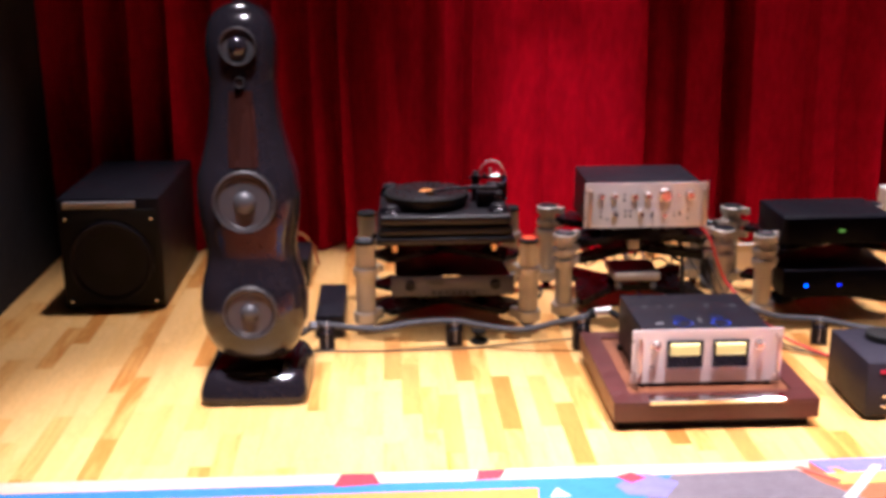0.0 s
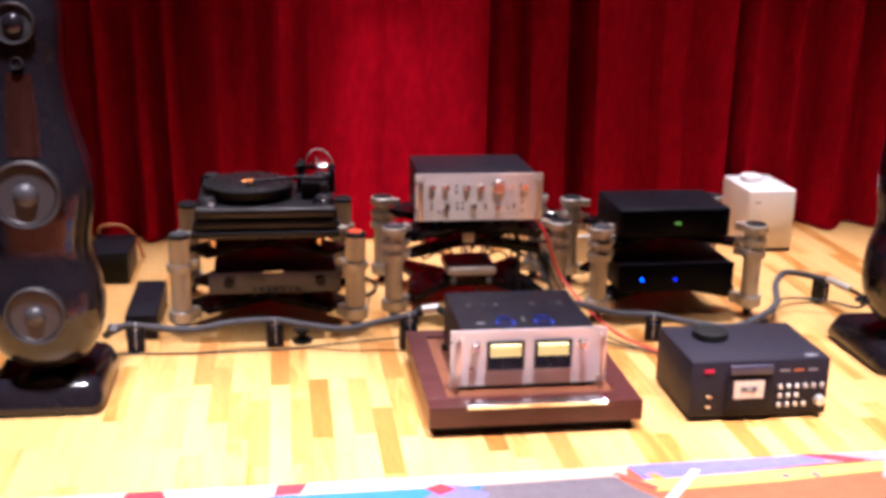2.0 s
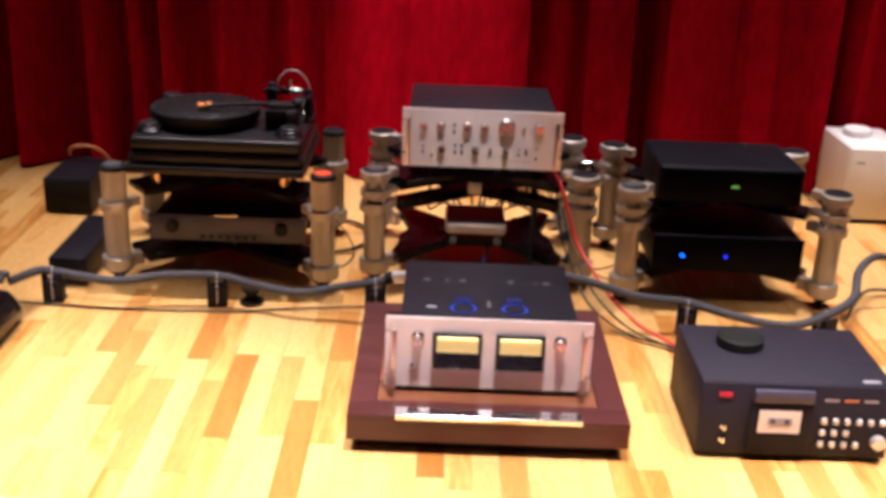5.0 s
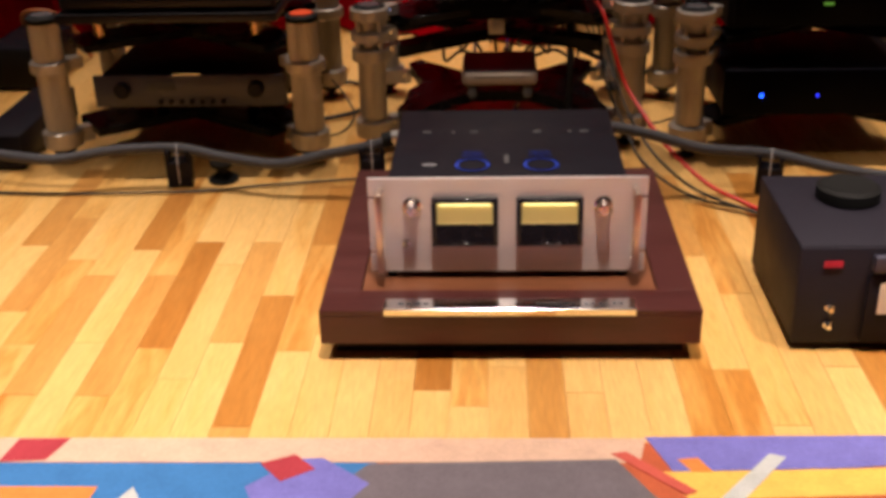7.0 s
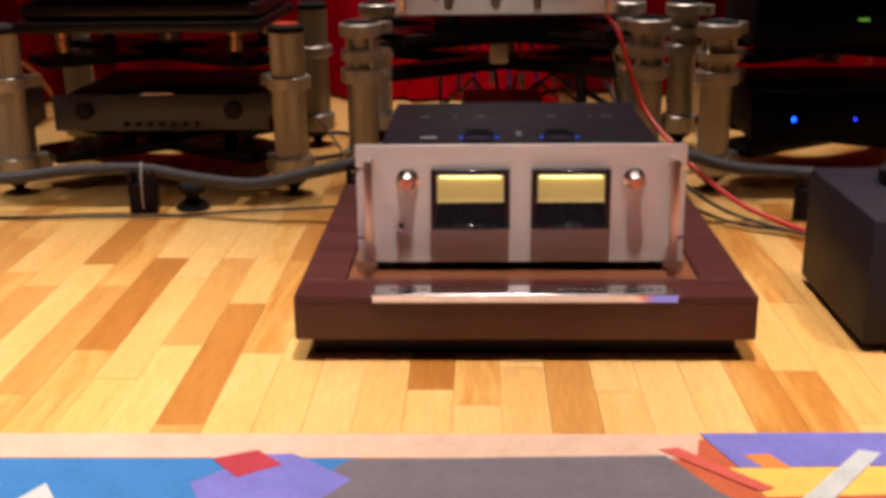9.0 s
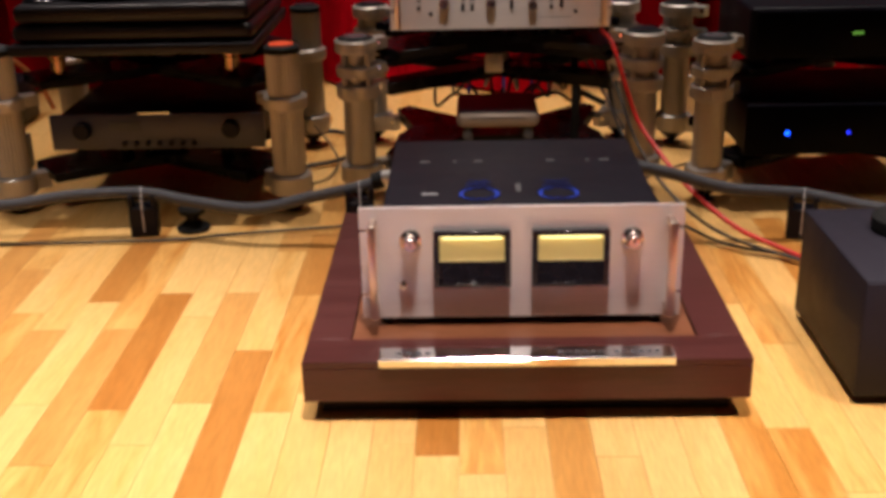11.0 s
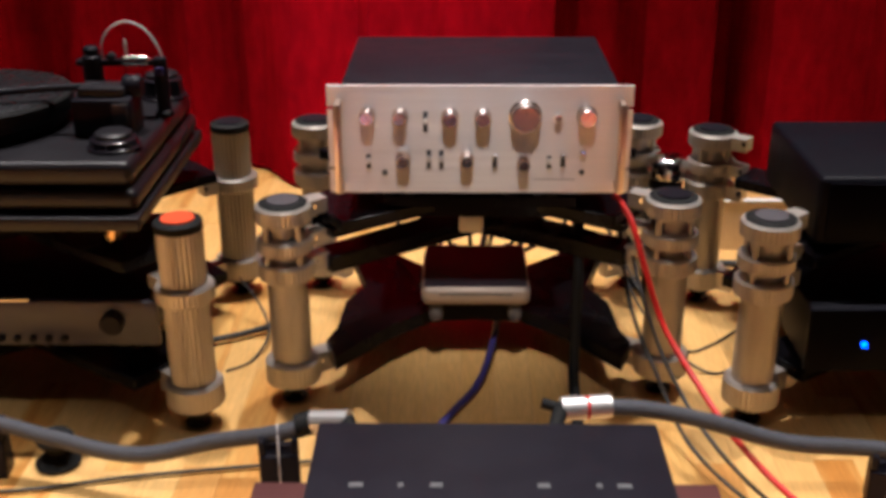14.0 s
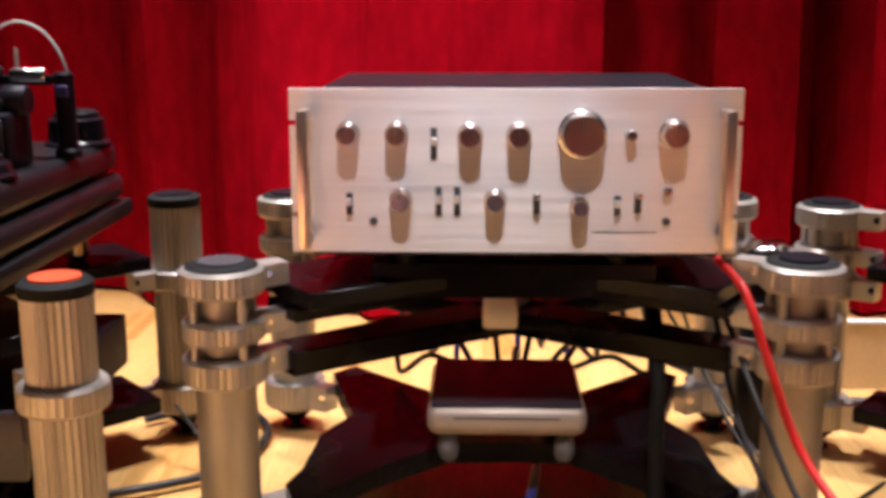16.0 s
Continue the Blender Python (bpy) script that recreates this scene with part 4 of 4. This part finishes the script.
dish.matrix_basis = pose(0.615, 0.105, 0.1986)

# ---- white box at the back ----
wb = thing("white_power_conditioner", 1.510, 1.80, 0, label="white enamelled box with round cap standing on the floor", category="power conditioner")
part("case", box(-0.115, 0.115, -0.16, 0.16, 0.016, 0.298, 0.012, 3), M_WHITE, wb)
part("base", box(-0.110, 0.110, -0.155, 0.155, 0.0, 0.0165), M_RUBBER, wb)
part("cap", lathe([(0.050, 0.298), (0.054, 0.302), (0.054, 0.322), (0.048, 0.328), (0.02, 0.329)], 36, (-0.03, 0.03, 0)), M_WHITE, wb)
part("badge", box(-0.085, -0.055, -0.1615, -0.1605, 0.235, 0.243), M_PRINT, wb)

# ---- silver-topped canister and pale box behind the racks ----
can = thing("filter_canister", 0.378, 1.305, 0, label="tall black canister with shiny domed metal top behind the rack", category="canister")
part("body", lathe([(0.030, 0.0), (0.033, 0.004), (0.033, 0.264), (0.030, 0.268)], 28), M_BLACK, can)
part("dome", lathe([(0.037, 0.266), (0.041, 0.270), (0.041, 0.290), (0.037, 0.302), (0.025, 0.311), (0.006, 0.314)], 32), M_CHROME, can, "shiny domed metal top")
board = thing("cream_board", 0.655, 1.55, 0, label="cream board with white top edge behind the metal rack", category="board")
part("panel", box(-0.135, 0.135, 0.0, 0.016, 0.0, 0.115, 0.0015, 1), M_CREAM, board)
part("top_edge", box(-0.136, 0.136, -0.001, 0.017, 0.1152, 0.1205, 0.001, 1), M_WHITE, board, "white top edge")

# ---- black supply boxes on the floor ----
b1 = thing("power_supply", -1.445, 1.405, 0, label="small black power supply box on the floor", category="power supply")
part("case", box(-0.083, 0.083, 0.0, 0.28, 0.006, 0.132, 0.004), M_BLACK, b1)
part("front_panel", box(-0.080, 0.080, -0.004, -0.0005, 0.01, 0.126, 0.002), M_RUBBER, b1)
part("foot_strip", box(-0.07, 0.07, 0.02, 0.26, 0.0, 0.0065), M_RUBBER, b1)
b2 = thing("filter_box", -1.240, 0.76, 0, label="long low black mains filter box on the floor", category="power supply")
part("case", box(-0.055, 0.055, 0.0, 0.40, 0.006, 0.092, 0.004), M_BLACK, b2)
part("foot_strip", box(-0.045, 0.045, 0.02, 0.38, 0.0, 0.0065), M_RUBBER, b2)

# ---- cable lifters and cables ----


def lifter(x, y, rz, h=0.078, label="black saddle block lifting the speaker cable off the floor"):
    ob = thing("cable_lifter", x, y, 0, rz, label, "cable lifter", "cable lifters")
    bm = bmesh.new()
    box(-0.029, 0.029, -0.022, 0.022, 0.0, h - 0.012, 0.003, 1, bm)
    part("block", bm, M_BLACK, ob)
    for sy in (-0.029 + 0.005, 0.029 - 0.005):
        part("cheek", box(sy - 0.005, sy + 0.005, -0.021, 0.021, h - 0.0118, h + 0.014, 0.002, 1), M_BLACK, ob)
    part("tie_cord", tube([(0.0, -0.0235, 0.012), (0.0, -0.0245, h * 0.6), (0.0, -0.0235, h - 0.008), (0.0, 0.0, h + 0.029), (0.0, 0.0235, h - 0.008)], 0.0013, 6, 3), M_WIRE_WHITE, ob, "thin pale tie cord")
    return ob


lifter(-0.768, 0.665, 8)
lifter(-1.245, 0.655, 4)
lifter(0.603, 0.597, -15)
lifter(1.425, 0.945, 20)
lifter(0.985, 0.545, -60)
lifter(-0.300, 0.592, 8, 0.108)
knob = tagged(part("rubber_puck", lathe([(0.034, 0.0), (0.036, 0.006), (0.026, 0.014), (0.014, 0.022), (0.014, 0.030), (0.026, 0.038), (0.030, 0.048), (0.024, 0.055)], 28), M_RUBBER), "black waisted rubber puck standing on the floor", "rubber puck")
knob.matrix_basis = pose(-0.672, 0.69, 0)
plugs = thing("signal_plug", 0.905, 1.165, 0.40, label="red and black signal plugs behind the disc player", category="plug")
part("body", lathe([(0.016, 0.0), (0.018, 0.01), (0.018, 0.035), (0.010, 0.045)], 18, (0, 0, 0), "y"), M_WIRE_RED, plugs)
part("boot", lathe([(0.020, 0.0), (0.022, 0.01), (0.022, 0.035), (0.012, 0.05)], 18, (-0.048, 0, 0.004), "y"), M_RUBBER, plugs)
part("lead", tube([(0, 0.0, 0.0), (0.01, 0.06, -0.05), (0.02, 0.10, -0.20), (0.02, 0.16, -0.39)], 0.006, 8, 5), M_WIRE_RED, plugs)
CZ = 0.092


def cable(name, pts, r, mat, label, ends=()):
    ob = thing(name, *pts[0], label=label, category="cable")
    o = Vector(pts[0])
    part("sleeve", tube([Vector(p) - o for p in pts], r, 12, 7), mat, ob)
    for a, b, rr, m in ends:
        part("plug", tube([Vector(a) - o, (Vector(a) + Vector(b)) / 2 - o, Vector(b) - o], rr, 16, 3), m, ob, "shiny metal cable plug")
    return ob


cable("speaker_cable", [(-1.33, 0.55, 0.10), (-1.28, 0.63, 0.102), (-1.245, 0.655, CZ), (-1.06, 0.625, 0.082), (-0.92, 0.660, 0.090), (-0.768, 0.665, CZ), (-0.66, 0.645, 0.078), (-0.52, 0.605, 0.074), (-0.40, 0.605, 0.098), (-0.300, 0.592, 0.122), (-0.245, 0.597, 0.138)],
      0.0125, M_CABLE, "thick grey braided speaker cable resting on black lifters", [((-0.272, 0.595, 0.132), (-0.248, 0.597, 0.138), 0.0180, M_RUBBER), ((-0.250, 0.597, 0.138), (-0.192, 0.580, 0.150), 0.0175, M_PLUG), ((-0.196, 0.582, 0.149), (-0.160, 0.375, 0.170), 0.012, M_RUBBER)])
cable("speaker_cable", [(0.165, 0.600, 0.165), (0.24, 0.600, 0.160), (0.33, 0.600, 0.140), (0.45, 0.598, 0.106), (0.603, 0.597, CZ), (0.72, 0.53, 0.085), (0.86, 0.49, 0.080), (0.985, 0.545, CZ), (1.10, 0.66, 0.100), (1.16, 0.80, 0.130), (1.25, 0.92, 0.135), (1.34, 0.95, 0.118), (1.425, 0.945, CZ + 0.006), (1.440, 0.905, 0.104)],
      0.0125, M_CABLE, "thick grey braided speaker cable resting on black lifters", [((1.437, 0.912, 0.104), (1.474, 0.800, 0.098), 0.0155, M_PLUG), ((1.474, 0.802, 0.098), (1.486, 0.72, 0.097), 0.007, M_RUBBER), ((0.185, 0.602, 0.165), (0.153, 0.598, 0.165), 0.0175, M_PLUG), ((0.1535, 0.598, 0.165), (0.1475, 0.597, 0.165), 0.0170, M_WIRE_RED), ((0.148, 0.597, 0.165), (0.112, 0.592, 0.166), 0.0175, M_PLUG), ((0.113, 0.592, 0.166), (0.060, 0.375, 0.172), 0.011, M_RUBBER), ((0.113, 0.592, 0.166), (0.085, 0.598, 0.172), 0.008, M_RUBBER)])
cable("jumper_cable", [(1.09, 0.66, 0.03), (1.15, 0.76, 0.048), (1.21, 0.833, 0.055), (1.28, 0.84, 0.056), (1.343, 0.828, 0.052), (1.42, 0.80, 0.045), (1.478, 0.738, 0.045), (1.485, 0.66, 0.10), (1.46, 0.56, 0.150)], 0.005, M_WIRE_BLACK, "thin dark cable hanging below the speaker cable")
cable("floor_cable", [(-1.34, 0.62, 0.006), (-1.15, 0.605, 0.006), (-0.95, 0.60, 0.006), (-0.82, 0.605, 0.006), (-0.70, 0.61, 0.006), (-0.55, 0.645, 0.006), (-0.40, 0.67, 0.006), (-0.25, 0.69, 0.008)], 0.0030, M_WIRE_BLACK, "thin black cable lying on the wooden floor")
cable("red_signal_cable", [(0.222, 0.92, 0.372), (0.240, 0.86, 0.350), (0.262, 0.83, 0.28), (0.290, 0.80, 0.20), (0.325, 0.73, 0.15), (0.375, 0.62, 0.10), (0.45, 0.53, 0.05), (0.53, 0.48, 0.022), (0.60, 0.40, 0.012)], 0.0049, M_WIRE_RED, "bright red signal cable drooping to the floor")
cable("black_signal_cable", [(0.255, 1.00, 0.28), (0.270, 0.88, 0.21), (0.300, 0.79, 0.13), (0.350, 0.66, 0.07), (0.43, 0.54, 0.03), (0.55, 0.45, 0.012), (0.62, 0.38, 0.010)], 0.0034, M_WIRE_BLACK, "thin black signal cable drooping to the floor")
cable("black_signal_cable", [(0.245, 1.02, 0.28), (0.255, 0.90, 0.18), (0.290, 0.80, 0.10), (0.330, 0.68, 0.04), (0.42, 0.55, 0.012), (0.55, 0.47, 0.009)], 0.0034, M_WIRE_BLACK, "thin black signal cable drooping to the floor")
cable("thin_wire", [(0.20, 1.28, 0.33), (0.24, 1.27, 0.25), (0.265, 1.20, 0.17), (0.30, 1.10, 0.09), (0.36, 1.02, 0.03), (0.42, 0.98, 0.004), (0.47, 1.00, 0.004), (0.53, 1.06, 0.004)], 0.0024, M_WIRE_BLACK, "thin black wire hanging beside the metal rack")
cable("thin_wire", [(0.17, 1.28, 0.33), (0.23, 1.30, 0.22), (0.29, 1.22, 0.12), (0.34, 1.10, 0.05), (0.39, 1.06, 0.006), (0.45, 1.09, 0.003), (0.52, 1.16, 0.003)], 0.0024, M_WIRE_BLACK, "thin black wire hanging beside the metal rack")
cable("thin_wire", [(-0.46, 0.98, 0.003), (-0.42, 1.02, 0.003), (-0.40, 1.10, 0.020), (-0.43, 1.17, 0.05), (-0.47, 1.20, 0.09)], 0.0024, M_WIRE_BLACK, "thin black wire curling between two racks")
cable("violet_cable", [(0.05, 1.22, 0.012), (0.04, 1.14, 0.030), (0.03, 1.05, 0.034), (0.00, 0.92, 0.016), (-0.05, 0.82, 0.012), (-0.10, 0.70, 0.012), (-0.12, 0.56, 0.012)], 0.0065, M_WIRE_BLUE, "dark violet cable on the wooden floor")
cable("mains_cable", [(0.16, 1.26, 0.315), (0.172, 1.06, 0.292), (0.174, 0.985, 0.215), (0.171, 0.962, 0.12), (0.168, 0.92, 0.035), (0.165, 0.83, 0.012), (0.16, 0.70, 0.012), (0.15, 0.56, 0.012)], 0.0095, M_RUBBER, "thick black mains cable hanging from the shelf to the floor")
cable("orange_cable", [(-1.52, 1.70, 0.10), (-1.51, 1.66, 0.165), (-1.46, 1.63, 0.190), (-1.40, 1.64, 0.178), (-1.36, 1.70, 0.10), (-1.34, 1.74, 0.010)], 0.007, M_WIRE_ORANGE, "orange cable arching over the power supply")
for ax, drop, m in ((-0.100, 0.11, M_WIRE_BLACK), (-0.070, 0.14, M_WIRE_BLACK), (-0.045, 0.10, M_WIRE_BLUE), (-0.018, 0.16, M_WIRE_BLACK), (0.012, 0.12, M_WIRE_BLUE), (0.034, 0.15, M_WIRE_BLACK),
                    (0.058, 0.10, M_WIRE_BLUE), (0.085, 0.13, M_WIRE_BLACK), (0.112, 0.15, M_WIRE_BLACK), (0.135, 0.11, M_WIRE_BLACK)):
    cable("interconnect_cable", [(ax, 1.285, 0.33), (ax * 1.1, 1.33, 0.29), (ax * 1.5, 1.35, 0.22), (ax * 1.6, 1.31, drop), (ax * 1.1, 1.24, drop + 0.045), (ax * 0.62, 1.192, 0.150)], 0.0042, m, "thin interconnect cable looping behind the small computer")
cable("rear_cable", [(0.22, 1.30, 0.14), (0.34, 1.42, 0.06), (0.48, 1.44, 0.02), (0.62, 1.40, 0.03), (0.80, 1.42, 0.012)], 0.008, M_WIRE_BLACK, "black cable running behind the racks")
cable("rear_cable", [(-0.56, 1.34, 0.012), (-0.45, 1.42, 0.012), (-0.36, 1.30, 0.012), (-0.40, 1.15, 0.012), (-0.55, 1.06, 0.012)], 0.006, M_WIRE_BLACK, "black cable looping on the wooden floor")

# ---- wooden floor: strips laid along y ----
floor = tagged(part("floor", box(-2.75, 3.75, -5.0, 2.6, -0.10, -0.0045), M_JOINT), "pale maple strip floor with scattered brown strips", "floor", kind="structure")
WIDE, X0 = 0.0625, -0.470
rnd = random.Random(21)
# first strips of some columns: where the column starts, then each strip's length and whether it is brown
FIRST = {0: (-0.60, [(0.224, 0), (0.048, 1), (0.433, 1), (0.447, 0), (0.131, 1)]), -1: (-0.49, [(0.42, 0), (0.413, 1)]), -2: (-0.55, [(0.36, 0), (0.43, 0)]),
         -3: (-0.518, [(0.43, 0), (0.433, 1)]), -4: (-0.67, [(0.43, 0), (0.431, 1)]), -5: (-0.45, [(0.38, 0), (0.379, 0), (0.296, 1)]),
         -6: (-0.667, [(0.43, 0), (0.429, 1)]), -8: (-0.384, [(0.43, 0), (0.428, 1)]), 1: (-0.53, [(0.43, 0), (0.43, 0), (0.322, 1)]),
         4: (-0.62, [(0.43, 0), (0.43, 0)]), 5: (-0.52, [(0.296, 0), (0.22, 1)]), 6: (-0.70, [(0.43, 0), (0.43, 0)]), 7: (-0.58, [(0.43, 0), (0.43, 0)]),
         8: (-0.62, [(0.52, 1)]), 9: (-0.66, [(0.43, 0), (0.43, 0)]), 10: (-0.48, [(0.43, 0), (0.43, 0)])}


def strip_mesh(length):
    bm = bmesh.new()
    w, g = WIDE / 2 - 0.00015, 0.0002
    lo = [bm.verts.new(c) for c in ((-w, -length / 2, -0.0045), (w, -length / 2, -0.0045), (w, length / 2, -0.0045), (-w, length / 2, -0.0045))]
    hi = [bm.verts.new(c) for c in ((-w + g, -length / 2 + g, 0), (w - g, -length / 2 + g, 0), (w - g, length / 2 - g, 0), (-w + g, length / 2 - g, 0))]
    bm.faces.new(hi)
    for i in range(4):
        bm.faces.new((lo[i], lo[(i + 1) % 4], hi[(i + 1) % 4], hi[i]))
    return bm


LENGTHS = [0.34, 0.43, 0.43, 0.43, 0.50]
near = {}
far_v, far_f, count = [], [], 0
for col in range(-35, 66):
    cx = X0 + (col + 0.5) * WIDE
    y = -0.40 - rnd.uniform(0, 0.5)
    first = []
    if col in FIRST:
        y, first = FIRST[col][0], list(FIRST[col][1])
    while y < 2.2:
        L, brown = first.pop(0) if first else (rnd.choice(LENGTHS), rnd.random() < 0.07)
        cy = y + L / 2
        if -1.15 < cx < 1.05 and cy < 0.75 and not (-0.27 < cx < 0.27 and 0.0 < cy) and count < 300:
            if (L, brown) not in near:
                near[(L, brown)] = finish(strip_mesh(L - 0.0008), "strip", M_PLANK_DARK if brown else M_PLANK)
            ob = new("strip", near[(L, brown)])
            ob.location, ob.parent = (cx, cy, 0), floor
            count += 1
        else:
            w, g, n, M = WIDE / 2 - 0.00015, 0.0002, len(far_v), L - 0.0008
            far_v += [(cx - w, y, -0.0045), (cx + w, y, -0.0045), (cx + w, y + M, -0.0045), (cx - w, y + M, -0.0045),
                      (cx - w + g, y + g, 0), (cx + w - g, y + g, 0), (cx + w - g, y + M - g, 0), (cx - w + g, y + M - g, 0)]
            far_f += [(n + 4, n + 5, n + 6, n + 7), (n, n + 1, n + 5, n + 4), (n + 1, n + 2, n + 6, n + 5), (n + 2, n + 3, n + 7, n + 6), (n + 3, n, n + 4, n + 7)]
        y += L
me = bpy.data.meshes.new("strips")
me.from_pydata(far_v, [], far_f)
me.materials.append(M_PLANK)
rest = new("strips", me)
rest.parent = floor
tagged(rest, kind="stuff")
